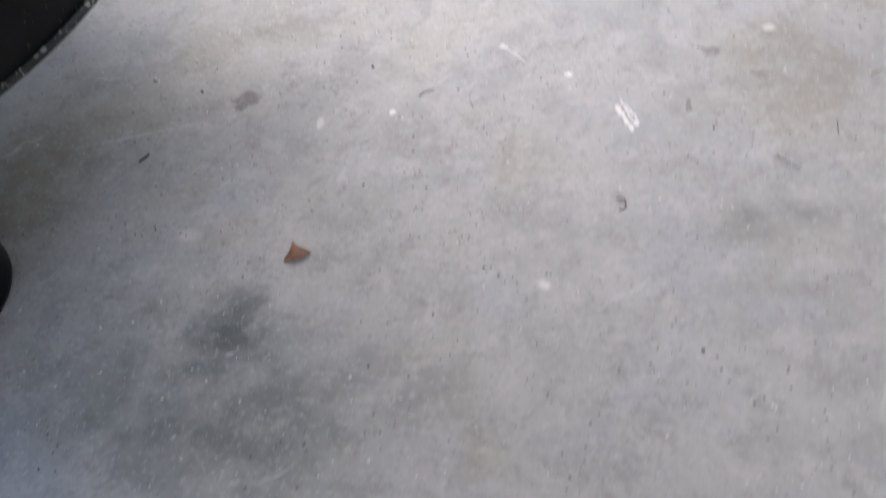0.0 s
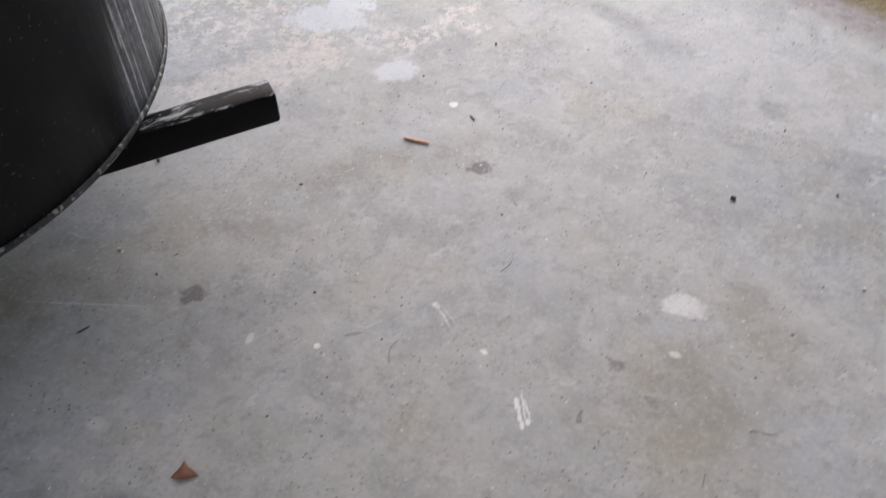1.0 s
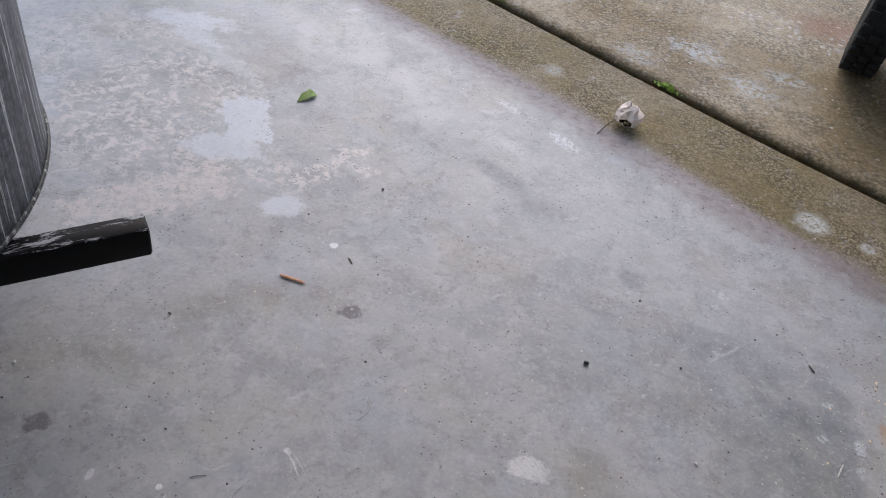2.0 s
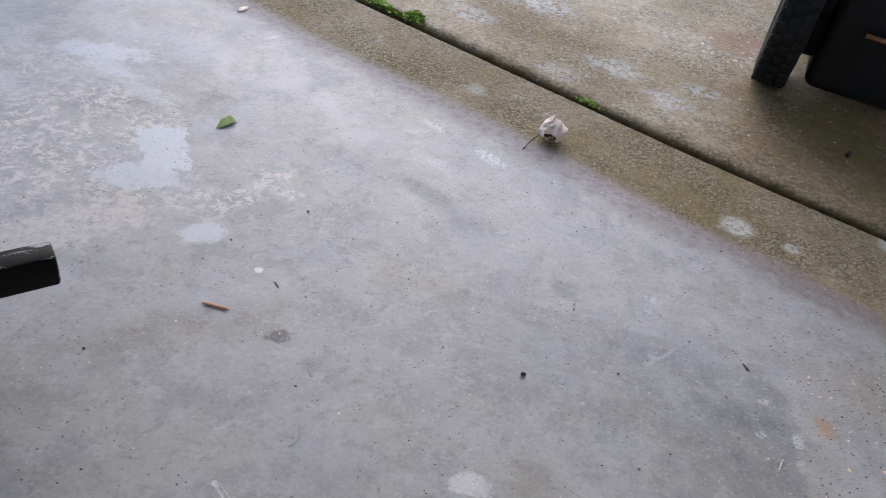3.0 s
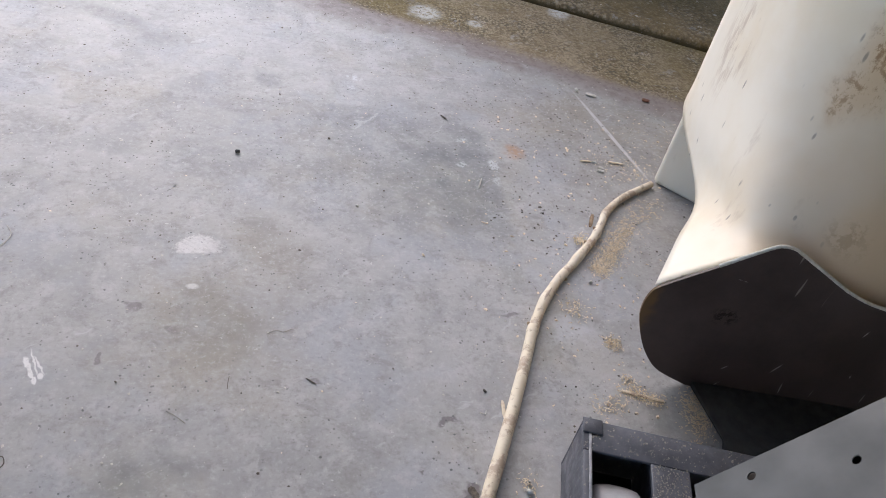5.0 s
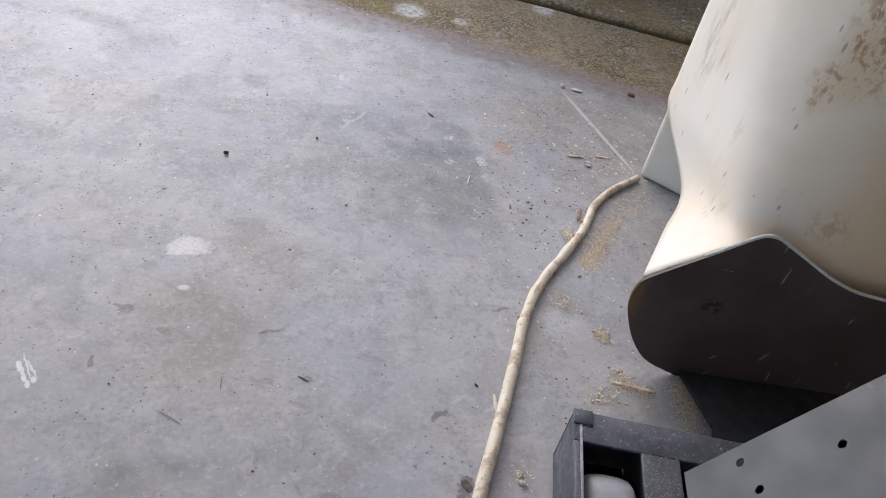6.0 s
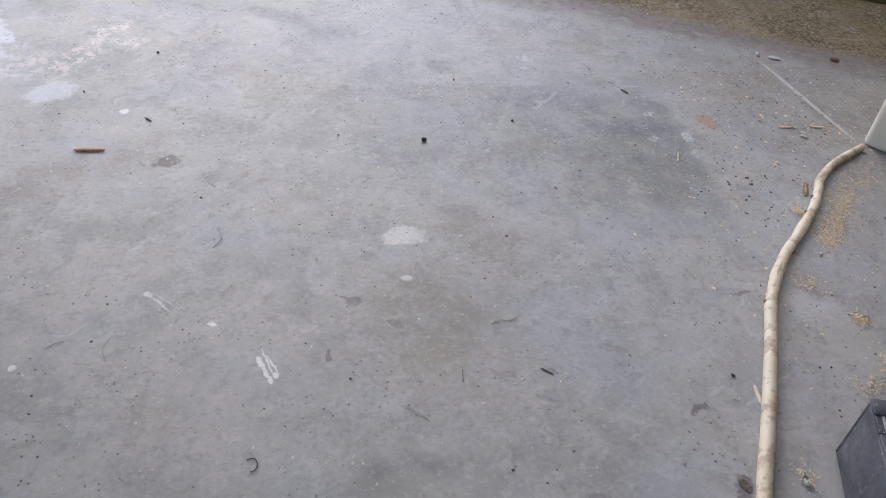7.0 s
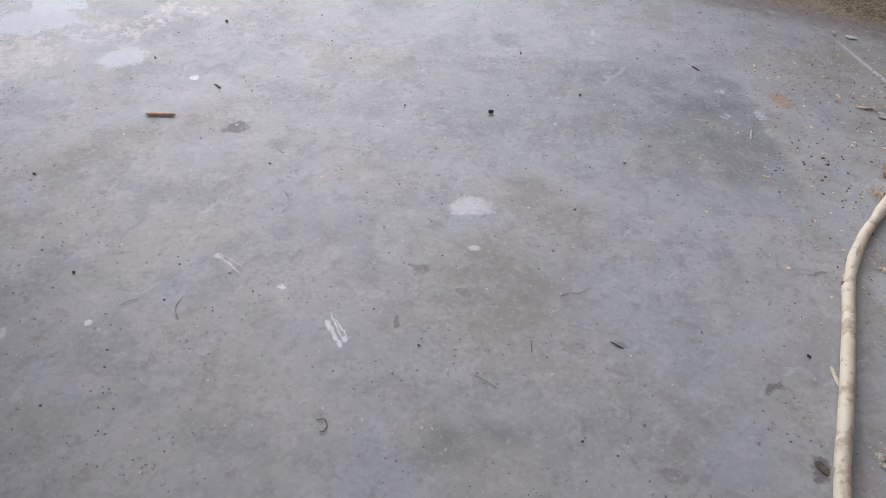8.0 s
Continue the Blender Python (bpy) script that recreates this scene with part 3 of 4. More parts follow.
def thing(name, label, category, group="", kind=""):
    return tagged(new(name), label, category, group, kind)


def box(lo, hi, m=None, bevel=0.0, seg=2, bm=None):
    bm = bm or bmesh.new()
    c = [(a + b) / 2 for a, b in zip(lo, hi)]
    s = [b - a for a, b in zip(lo, hi)]
    made = bmesh.ops.create_cube(bm, size=1.0, matrix=(m or Matrix()) @ Matrix.Translation(c) @ Matrix.Diagonal((*s, 1)))["verts"]
    if bevel:
        edges = list({e for v in made for e in v.link_edges})
        bmesh.ops.bevel(bm, geom=edges, offset=bevel, segments=seg, affect="EDGES", profile=0.5)
    return bm


def spline(points, steps=6):
    """Catmull-Rom through points of any size."""
    p = [np.array(q, float) for q in points]
    p = [2 * p[0] - p[1], *p, 2 * p[-1] - p[-2]]
    out = []
    for i in range(1, len(p) - 2):
        for k in range(steps):
            t = k / steps
            out.append(0.5 * (2 * p[i] + (p[i + 1] - p[i - 1]) * t + (2 * p[i - 1] - 5 * p[i] + 4 * p[i + 1] - p[i + 2]) * t * t
                              + (3 * p[i] - p[i - 1] - 3 * p[i + 1] + p[i + 2]) * t ** 3))
    return out + [p[-2]]


def sweep(points, radius, sides=10, bm=None, flat=1.0):
    """A tube along points; radius is a number or one for each point."""
    bm = bm or bmesh.new()
    rings = []
    for i, p in enumerate(points):
        d = Vector(points[min(i + 1, len(points) - 1)]) - Vector(points[max(i - 1, 0)])
        q = d.to_track_quat("Z", "X")
        r = radius if isinstance(radius, (int, float)) else radius[i]
        rings.append([bm.verts.new(Vector(p) + q @ Vector((r * math.cos(a), r * flat * math.sin(a), 0)))
                      for a in (2 * math.pi * k / sides for k in range(sides))])
    for a, b in zip(rings, rings[1:]):
        for k in range(sides):
            bm.faces.new((a[k], a[(k + 1) % sides], b[(k + 1) % sides], b[k]))
    bm.faces.new(rings[0][::-1])
    bm.faces.new(rings[-1])
    return bm


def lathe(profile, m=None, sides=48, bm=None, closed=False):
    """Turns (radius, height) pairs about the z axis of m."""
    bm = bm or bmesh.new()
    m = m or Matrix()
    rings = [[bm.verts.new(m @ Vector((r * math.cos(a), r * math.sin(a), h))) for a in (2 * math.pi * k / sides for k in range(sides))] for r, h in profile]
    pairs = list(zip(rings, rings[1:])) + ([(rings[-1], rings[0])] if closed else [])
    for a, b in pairs:
        for k in range(sides):
            bm.faces.new((a[k], a[(k + 1) % sides], b[(k + 1) % sides], b[k]))
    if not closed:
        bm.faces.new(rings[0][::-1])
        bm.faces.new(rings[-1])
    return bm


def crumb(bm, rng, at, size, flat=0.5):
    """One irregular grain resting on the ground."""
    made = bmesh.ops.create_icosphere(bm, subdivisions=1, radius=1.0)["verts"]
    s = Vector((size * rng.uniform(0.6, 1.3), size * rng.uniform(0.5, 1.0), size * flat * rng.uniform(0.7, 1.2)))
    q = Euler((0, 0, rng.uniform(0, 6.28))).to_matrix()
    for v in made:
        k = rng.uniform(0.45, 1.2)
        v.co = q @ Vector((v.co.x * s.x * k, v.co.y * s.y * k, v.co.z * s.z)) + Vector((at[0], at[1], at[2] + s.z * 0.85))
    return bm


def shaving(bm, rng, at, length, width, lift):
    """A thin curled strip."""
    yaw, bend = rng.uniform(0, 6.28), rng.uniform(-2.0, 2.0)
    d, p, row = yaw, Vector(at), []
    for i in range(5):
        side = Vector((-math.sin(d), math.cos(d), rng.uniform(-0.3, 0.3))) * width * (0.4 if i in (0, 4) else 0.5)
        up = Vector((0, 0, 0.0008 + lift * math.sin(math.pi * i / 4)))
        row.append((bm.verts.new(p + side + up), bm.verts.new(p - side + up + Vector((0, 0, 0.0006)))))
        p = p + Vector((math.cos(d), math.sin(d), 0)) * length / 4
        d += bend / 4
    for a, b in zip(row, row[1:]):
        bm.faces.new((a[0], a[1], b[1], b[0]))
    return bm


# ---- the setting ----
IN = 2.46                           # the floor slab's front edge


def slab(name, u0, u1, n0, n1, z0, z1, material, label, bevel=0.0):
    ob = mesh_ob(name, box((u0, n0, z0), (u1, n1, z1), G, bevel), material, False)
    return tagged(ob, label, name.split("_")[0], kind="structure")


slab("floor", -2.8, 2.4, -2.6, IN, -0.12, 0.0, M_FLOOR, "grey sealed concrete garage floor with worn paint and stains")


def joint(u):
    """The apron's outer edge at u along the front."""
    k = min(1.0, max(0.0, (u + 0.4) / 1.3))
    return 2.842 + 0.042 * k * k * (3 - 2 * k)


def apron():
    bm = bmesh.new()
    cols = []
    for i in range(105):
        u = -2.8 + 0.05 * i
        e = joint(u) + 0.003 * noise.noise(Vector((u * 11, 2, 0)))
        cols.append([bm.verts.new(xy(u, a, z)) for a, z in ((IN, -0.12), (IN, 0.0), (e - 0.008, 0.0), (e - 0.002, -0.004), (e, -0.012), (e, -0.12))])
    for a, b in zip(cols, cols[1:]):
        for k in range(5):
            bm.faces.new((a[k], a[k + 1], b[k + 1], b[k]))
    return tagged(mesh_ob("pavement", bm, M_APRON, False), "damp brownish concrete strip before the garage floor", "pavement", kind="structure")


apron()
slab("ground_joint", -60, 2.4, 2.82, 2.96, -0.14, -0.022, M_SOIL, "dark soil and moss in the joint between concrete slabs")


def driveway():
    """One sheet to the horizon whose near edge is worn and rounded."""
    bm = bmesh.new()
    us = [-60, -10] + [-4.6 + 0.014 * i for i in range(503)] + [10, 60]
    prof = [(0.0, -0.05), (0.001, -0.022), (0.005, -0.012), (0.010, -0.005), (0.016, 0.001), (0.025, 0.006), (0.045, 0.010), (0.6, 0.010), (6.0, 0.0), (90.0, -0.02)]
    cols = []
    for u in us:
        worn = 0.008 * noise.noise(Vector((u * 13, 0, 0))) + 0.006 * noise.noise(Vector((u * 41, 1, 0))) + 0.008 * noise.noise(Vector((u * 2.3, 4, 0)))
        drop = 0.004 * noise.noise(Vector((u * 47, 5, 0))) + 0.005 * noise.noise(Vector((u * 14, 9, 0)))
        cols.append([bm.verts.new(xy(u, joint(u) + 0.027 + d + (worn if d < 0.3 else 0), z + (drop if d < 0.03 else 0))) for d, z in prof])
    for a, b in zip(cols, cols[1:]):
        for k in range(len(prof) - 1):
            bm.faces.new((a[k], a[k + 1], b[k + 1], b[k])).material_index = 1 if k < 2 else 0
    return tagged(mesh_ob("road", bm, [M_DRIVE, M_SOIL]), "wet brown-grey concrete driveway with exposed pebbles", "driveway", kind="structure")


driveway()
slab("post_left", -2.95, -2.80, 2.30, 2.45, -0.12, 2.999, M_WALL, "plain beige post at the open side")
slab("post_back", -2.95, -2.80, -2.6, -2.45, -0.12, 2.999, M_WALL, "plain beige post at the open side")
tagged(mesh_ob("ground", box((-80, -80, -0.30), (80, 80, -0.03), G), M_YARD, False), "wet concrete yard round the garage", "ground", kind="structure")
slab("wall_right", 2.4, 2.55, -2.75, 3.0, -0.12, 2.999, M_WALL, "plain beige garage wall, added out of view")
# unseen back wall and beam, added to set the light from behind
slab("wall_back", 1.2, 2.4, -2.75, -2.6, -0.12, 2.8, M_WALL, "plain beige garage wall, added out of view")
slab("lintel_back", -2.8, 2.4, -2.75, -2.6, 2.8, 2.999, M_WALL, "plain beige beam added over an unseen rear opening")
slab("wall_front", 0.90, 2.4, 2.90, 3.0, -0.12, 2.999, M_WALL, "beige painted wall beside the garage opening")
slab("ceiling", -3.0, 2.55, -2.75, 3.1, 3.0, 3.1, M_CEIL, "plain white garage ceiling")


# ---- the black tank on its tube frame ----
def black_tank():
    t = thing("steel_tank", "large round black steel tank, scratched, raised on square tubes", "tank")
    c = Matrix.Translation((-1.082, 1.145, 0))
    R = 0.604
    part("shell", lathe([(R - 0.02, 0.288), (R - 0.004, 0.284), (R, 0.29), (R, 0.6), (R, 0.8), (R - 0.01, 0.90), (R - 0.06, 0.96), (0.2, 0.98)], c, 96), M_TANK, t)
    rim = [(R + 0.0015 + 0.0042 * math.cos(a), 0.284 + 0.007 * math.sin(a)) for a in (2 * math.pi * k / 8 for k in range(8))]
    part("rim", lathe(rim, c, 128, closed=True), M_LIP, t, "rolled bottom rim with chipped paint")
    part("bottom", lathe([(0.1, 0.262), (0.35, 0.266), (R - 0.03, 0.282), (R - 0.01, 0.288)], c, 64), M_TANK, t)
    d = Vector((-0.745, -0.667, 0)).normalized()
    side = Vector((-d.y, d.x, 0))
    for shift, length, front in ((0.0, 1.05, Vector((-0.3085, 1.372, 0))), (0.42, 0.6, Vector((-1.05, 1.50, 0)))):
        m = Matrix.Translation(front) @ Matrix(((d.x, side.x, 0, 0), (d.y, side.y, 0, 0), (0, 0, 1, 0), (0, 0, 0, 1)))
        tube = bmesh.new()
        box((0, -0.025, 0.206), (length, 0.025, 0.270), m, 0.004, 2, tube)
        b = part("tube", tube, [M_TUBE, M_TUBE_TOP], t, "black square steel tube with pale scuffs on top")
        for p in b.data.polygons:
            p.material_index = 1 if p.normal.z > 0.9 else 0
        part("end_cap", box((-0.0015, -0.021, 0.210), (0.001, 0.021, 0.266), m, 0.0006), M_TUBE, b)
    for dx, dy in ((0.2, 0.2), (-0.25, 0.2), (0.2, -0.25), (-0.25, -0.25)):
        part("leg", box((-1.08 + dx - 0.03, 1.145 + dy - 0.03, 0.0), (-1.08 + dx + 0.03, 1.145 + dy + 0.03, 0.272), None, 0.004), M_TUBE, t)


black_tank()


def bucket():
    t = thing("bucket", "dark worn bucket standing on the concrete floor", "bucket")
    c = Matrix.Translation((-0.805, 0.668, 0))
    part("body", lathe([(0.118, 0.0), (0.128, 0.003), (0.130, 0.012), (0.127, 0.02), (0.118, 0.10), (0.112, 0.13), (0.108, 0.13), (0.1, 0.02)], c, 48), M_TUBE, t)


bucket()


# ---- the white machine shell, its brown plate and the caster stand ----
def white_shell():
    t = thing("machine_hood", "stained white plastic machine shell with a dark brown end plate", "machine")
    rows = [[(1.606, 1.567, 1.25), (1.555, 1.42, 1.25), (1.53, 1.24, 1.25), (1.585, 1.10, 1.25), (1.75, 1.02, 1.25), (2.05, 0.97, 1.25)],
            [(1.556, 1.537, 0.85), (1.505, 1.39, 0.85), (1.482, 1.22, 0.85), (1.555, 1.04, 0.85), (1.72, 0.965, 0.85), (2.0, 0.91, 0.85)],
            [(1.556, 1.537, 0.52), (1.505, 1.39, 0.52), (1.470, 1.175, 0.53), (1.547, 0.998, 0.52), (1.71, 0.93, 0.52), (2.0, 0.875, 0.52)],
            [(1.556, 1.537, 0.30), (1.503, 1.385, 0.36), (1.455, 1.135, 0.43), (1.544, 0.98, 0.44), (1.70, 0.918, 0.45), (2.0, 0.865, 0.45)],
            [(1.552, 1.520, 0.212), (1.482, 1.31, 0.30), (1.442, 1.09, 0.38), (1.543, 0.966, 0.40), (1.70, 0.912, 0.41), (2.0, 0.86, 0.41)],
            [(1.468, 1.245, 0.200), (1.449, 1.165, 0.272), (1.430, 1.045, 0.338), (1.542, 0.953, 0.36), (1.70, 0.906, 0.36), (2.0, 0.852, 0.36)],
            [(1.366, 1.108, 0.200), (1.40, 1.06, 0.265), (1.422, 0.998, 0.312), (1.541, 0.94, 0.32), (1.70, 0.90, 0.30), (2.0, 0.84, 0.29)],
            [(1.270, 0.985, 0.205), (1.335, 0.970, 0.255), (1.41, 0.952, 0.30), (1.54, 0.925, 0.26), (1.70, 0.89, 0.22), (2.0, 0.82, 0.20)]]
    fine = [spline(r, 6) for r in rows]
    cols = [spline([r[k] for r in fine], 6) for k in range(len(fine[0]))]
    bm = bmesh.new()
    v = [[bm.verts.new(p) for p in c] for c in cols]
    for a, b in zip(v, v[1:]):
        for k in range(len(a) - 1):
            bm.faces.new((a[k], a[k + 1], b[k + 1], b[k]))
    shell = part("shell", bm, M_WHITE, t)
    s = shell.modifiers.new("thickness", "SOLIDIFY")
    s.thickness, s.offset = 0.006, -1.0
    # upright foot behind, on the floor
    a, b = Vector((1.558, 1.540, 0)), Vector((1.80, 1.29, 0))
    d = (b - a).normalized()
    m = Matrix.Translation(a) @ Matrix(((d.x, -d.y, 0, 0), (d.y, d.x, 0, 0), (0, 0, 1, 0), (0, 0, 0, 1)))
    part("foot", box((0.0, 0.0, 0.0), ((b - a).length, 0.05, 0.50), m, 0.012, 3), M_WHITE, t)
    # the upright brown plate with its rounded end
    o, d = Vector((1.388, 0.930, 0)), Vector((0.969, -0.248, 0))
    outline = [(0.0, 0.0), (-0.058, 0.024), (-0.088, 0.050), (-0.116, 0.091), (-0.140, 0.145), (-0.147, 0.180), (-0.144, 0.212), (-0.130, 0.233),
               (-0.058, 0.295), (0.005, 0.350), (0.024, 0.359), (0.040, 0.358), (0.052, 0.353), (0.104, 0.325), (0.185, 0.284), (0.272, 0.267), (0.50, 0.26), (0.50, 0.0)]
    smooth = [q for q in spline([(s, h) for s, h in outline[:17]], 4)] + [np.array((0.50, 0.0))]
    bm = bmesh.new()
    bm.faces.new([bm.verts.new(o + d * q[0] + Vector((0, 0, q[1]))) for q in smooth])
    plate = part("end_plate", bm, M_SHEET, t, "dark brown scratched sheet with a rounded end", False)
    s = plate.modifiers.new("thickness", "SOLIDIFY")
    s.thickness, s.offset = 0.005, 0.0
    # pale strip along the upper edge, painting the light it catches
    edge = spline([(s, h) for s, h in outline[7:17]], 4)
    trim = [o + d * q[0] + Vector((0, 0, q[1] + 0.001)) for q in edge]
    part("lit_edge", sweep(trim[4:], 0.0032, 6), M_CHALK, t, "pale strip painting the lit edge of the plate")
    # black sheet on the floor that stands in for the shade under the plate
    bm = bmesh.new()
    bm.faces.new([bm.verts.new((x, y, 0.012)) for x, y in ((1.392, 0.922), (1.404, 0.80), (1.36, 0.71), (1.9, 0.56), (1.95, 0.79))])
    plate_shade = part("plate_shade", bm, M_SHADE, t, "black sheet standing in for the shade under the plate")
    s = plate_shade.modifiers.new("thickness", "SOLIDIFY")
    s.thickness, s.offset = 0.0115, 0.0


white_shell()


def caster_stand():
    t = thing("machine_stand", "dusty black steel caster bracket with a blue-grey steel leg", "machine stand")
    a = Vector((0.953, -0.303, 0)).normalized()
    b = Vector((-a.y, a.x, 0)) * -1
    m = Matrix.Translation((1.092, 0.776, 0)) @ Matrix(((a.x, b.x, 0, 0), (a.y, b.y, 0, 0), (0, 0, 1, 0), (0, 0, 0, 1)))
    top, low = 0.13, 0.006
    part("back_rail", box((0.0, 0.0, top - 0.006), (0.34, 0.056, top), m, 0.0015), M_BLACKSTEEL, t)
    part("back_panel", box((0.0, 0.0, low), (0.34, 0.005, top - 0.0065), m, 0.001), M_BLACKSTEEL, t)
    part("side_panel", box((0.0, 0.0055, low), (0.008, 0.24, top - 0.0065), m, 0.001), M_BLACKSTEEL, t)
    part("side_rail", box((0.0, 0.0565, top - 0.006), (0.012, 0.24, top), m, 0.0015), M_BLACKSTEEL, t)
    part("crossbar", box((0.104, 0.0565, top - 0.008), (0.164, 0.24, top), m, 0.0015), M_BLACKSTEEL, t)
    part("partition", box((0.118, 0.006, low), (0.124, 0.24, top - 0.0085), m, 0.001), M_BLACKSTEEL, t)
    # black sheets added to paint the shade inside the stand
    part("floor_shade", box((0.125, 0.006, low), (0.34, 0.234, low + 0.004), m), M_SHADE, t)
    part("back_shade", box((0.009, 0.006, low), (0.117, 0.066, low + 0.003), m), M_SHADE, t)
    # unseen panel added to close the stand and keep its inside dark
    part("front_block", box((0.009, 0.235, low), (0.34, 0.24, top - 0.0065), m, 0.001), M_BLACKSTEEL, t)
    part("worn_edge", box((0.0085, 0.02, top - 0.004), (0.0128, 0.239, top + 0.0012), m, 0.0005), M_WORN, t, "bright worn steel edge")
    part("corner_weld", box((-0.001, -0.001, top - 0.002), (0.030, 0.026, top + 0.0035), m, 0.0015), M_BLACKSTEEL, t, "lumpy weld at the corner")
    wm = m @ Matrix.Translation((0.064, 0.125, 0.056)) @ Matrix.Rotation(radians(90), 4, "Y")
    wheel = part("wheel", lathe([(0.020, -0.036), (0.046, -0.037), (0.053, -0.030), (0.056, -0.016), (0.0565, 0.0), (0.056, 0.016), (0.053, 0.030), (0.046, 0.037), (0.020, 0.036)], wm, 40), M_WHEEL, t, "grey rubber caster wheel")
    part("hub", lathe([(0.006, -0.043), (0.017, -0.042), (0.018, -0.0365), (0.018, 0.0365), (0.017, 0.042), (0.006, 0.043)], wm, 20), M_BLACKSTEEL, wheel)
    # sloping leg with bolt holes
    A, E, b3 = Vector((1.229, 0.650, 0.131)), Vector((0.229, 0.005, 0.211)), Vector((-0.303, -0.953, 0)).normalized()
    L = E.length
    E = E.normalized()
    N = E.cross(b3).normalized()
    if N.z < 0:
        N = -N
    bm = bmesh.new()
    edges = []
    loops = [[(0.0, 0.0), (1.25 * L / 0.311 * 0.6, 0.0), (1.25 * L / 0.311 * 0.6, 0.22), (0.0, 0.22)]]
    holes = [(0.277 * L, 0.027), (0.340 * L, 0.081), (0.738 * L, 0.072)]
    for hx, hy in holes:
        loops.append([(hx + 0.0066 * math.cos(k * math.pi / 8), hy + 0.0066 * math.sin(k * math.pi / 8)) for k in range(16)])
    for lp in loops:
        vs = [bm.verts.new(A + E * x + b3 * y) for x, y in lp]
        edges += [bm.edges.new((vs[i], vs[(i + 1) % len(vs)])) for i in range(len(vs))]
    bmesh.ops.triangle_fill(bm, edges=edges, use_beauty=True)
    leg = part("leg", bm, M_GREYSTEEL, t, "blue-grey sheet steel leg with bolt holes", False)
    s = leg.modifiers.new("thickness", "SOLIDIFY")
    s.thickness, s.offset = 0.003, 0.0
    # black backing sheet that paints the darkness seen through the holes
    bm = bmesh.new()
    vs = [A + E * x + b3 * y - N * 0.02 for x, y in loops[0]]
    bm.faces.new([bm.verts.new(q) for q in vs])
    part("leg_shade", bm, M_SHADE, leg, "", False)


caster_stand()


# ---- the peeled branch ----
def peeled_branch():
    pts = [(0.80, 0.38), (0.86, 0.51), (0.905, 0.61), (0.946, 0.707), (0.987, 0.788), (1.026, 0.866), (1.068, 0.954), (1.103, 1.030), (1.124, 1.074), (1.165, 1.139),
           (1.216, 1.202), (1.270, 1.257), (1.316, 1.306), (1.340, 1.337), (1.364, 1.372), (1.388, 1.409), (1.433, 1.453), (1.490, 1.490), (1.546, 1.521)]
    line = spline([(x, y, 0.0125) for x, y in pts], 7)
    k = len(line) - 1
    radii = [0.0125 - 0.0045 * (i / k) + 0.0007 * noise.noise(Vector((i * 0.21, 0, 0))) for i in range(k + 1)]
    for knot in (0.42, 0.50, 0.61, 0.72, 0.83):
        for i in range(k + 1):
            radii[i] += 0.0014 * math.exp(-((i / k - knot) / 0.012) ** 2)
    line = [Vector((p[0] + 0.0015 * noise.noise(Vector((i * 0.17, 3, 0))), p[1] + 0.0015 * noise.noise(Vector((i * 0.17, 7, 0))), radii[i] + 0.0002)) for i, p in enumerate(line)]
    stick = tagged(mesh_ob("wooden_stick", sweep(line, radii, 14), M_WOOD), "long crooked branch peeled to pale wood, lying on concrete", "stick")
    rng = random.Random(3)
    for at, side in ((0.44, 1), (0.56, -1), (0.66, 1), (0.74, 1)):
        i = int(at * k)
        d = (line[i + 1] - line[i - 1]).normalized()
        across = Vector((-d.y, d.x, 0.35 * rng.random())) * side
        p = line[i] + across * radii[i] * 0.7
        part("knot", sweep([p, p + across * 0.003 + d * 0.002, p + across * 0.006 + d * 0.004], [0.0048, 0.0042, 0.002], 8), M_KNOT, stick, "dark cut twig stub")
    for a, b in ((0.475, 0.555), (0.745, 0.80)):
        i0, i1 = int(a * k), int(b * k)
        strip = [line[i] + Vector((0, 0, radii[i] * 0.62)) for i in range(i0, i1)]
        part("bark_patch", sweep(strip, [0.42 * radii[i] * math.sin(math.pi * (i - i0 + 0.6) / (i1 - i0)) ** 0.4 for i in range(i0, i1)], 8), M_BARK, stick, "patch of thin brown inner bark")


peeled_branch()


# ---- leaves and loose bits ----
def flat_leaf(name, outline, at, yaw, fold, material, label, category="leaf", thick=0.0006, lift=0.001, other=1.0):
    """A leaf folded along its middle: outline is (along, across) for one half; fold is its rise."""
    bm = bmesh.new()
    m = Matrix.Translation((at[0], at[1], lift)) @ Matrix.Rotation(radians(yaw), 4, "Z")
    mid = [bm.verts.new(m @ Vector((a, 0, 0.0))) for a, _ in outline]
    for sgn, rise in ((1, fold[0]), (-other, fold[1])):
        rim = [bm.verts.new(m @ Vector((a, sgn * c, abs(rise) * c / max(x for _, x in outline) + 0.0015 * math.sin(9 * i)))) for i, (a, c) in enumerate(outline)]
        for i in range(len(outline) - 1):
            bm.faces.new((mid[i], mid[i + 1], rim[i + 1], rim[i]))
    bmesh.ops.remove_doubles(bm, verts=bm.verts, dist=1e-5)
    low = min(v.co.z for v in bm.verts)
    for v in bm.verts:
        v.co.z += 0.0008 - low
    ob = tagged(mesh_ob(name, bm, material), label, category)
    s = ob.modifiers.new("thickness", "SOLIDIFY")
    s.thickness = thick
    return ob


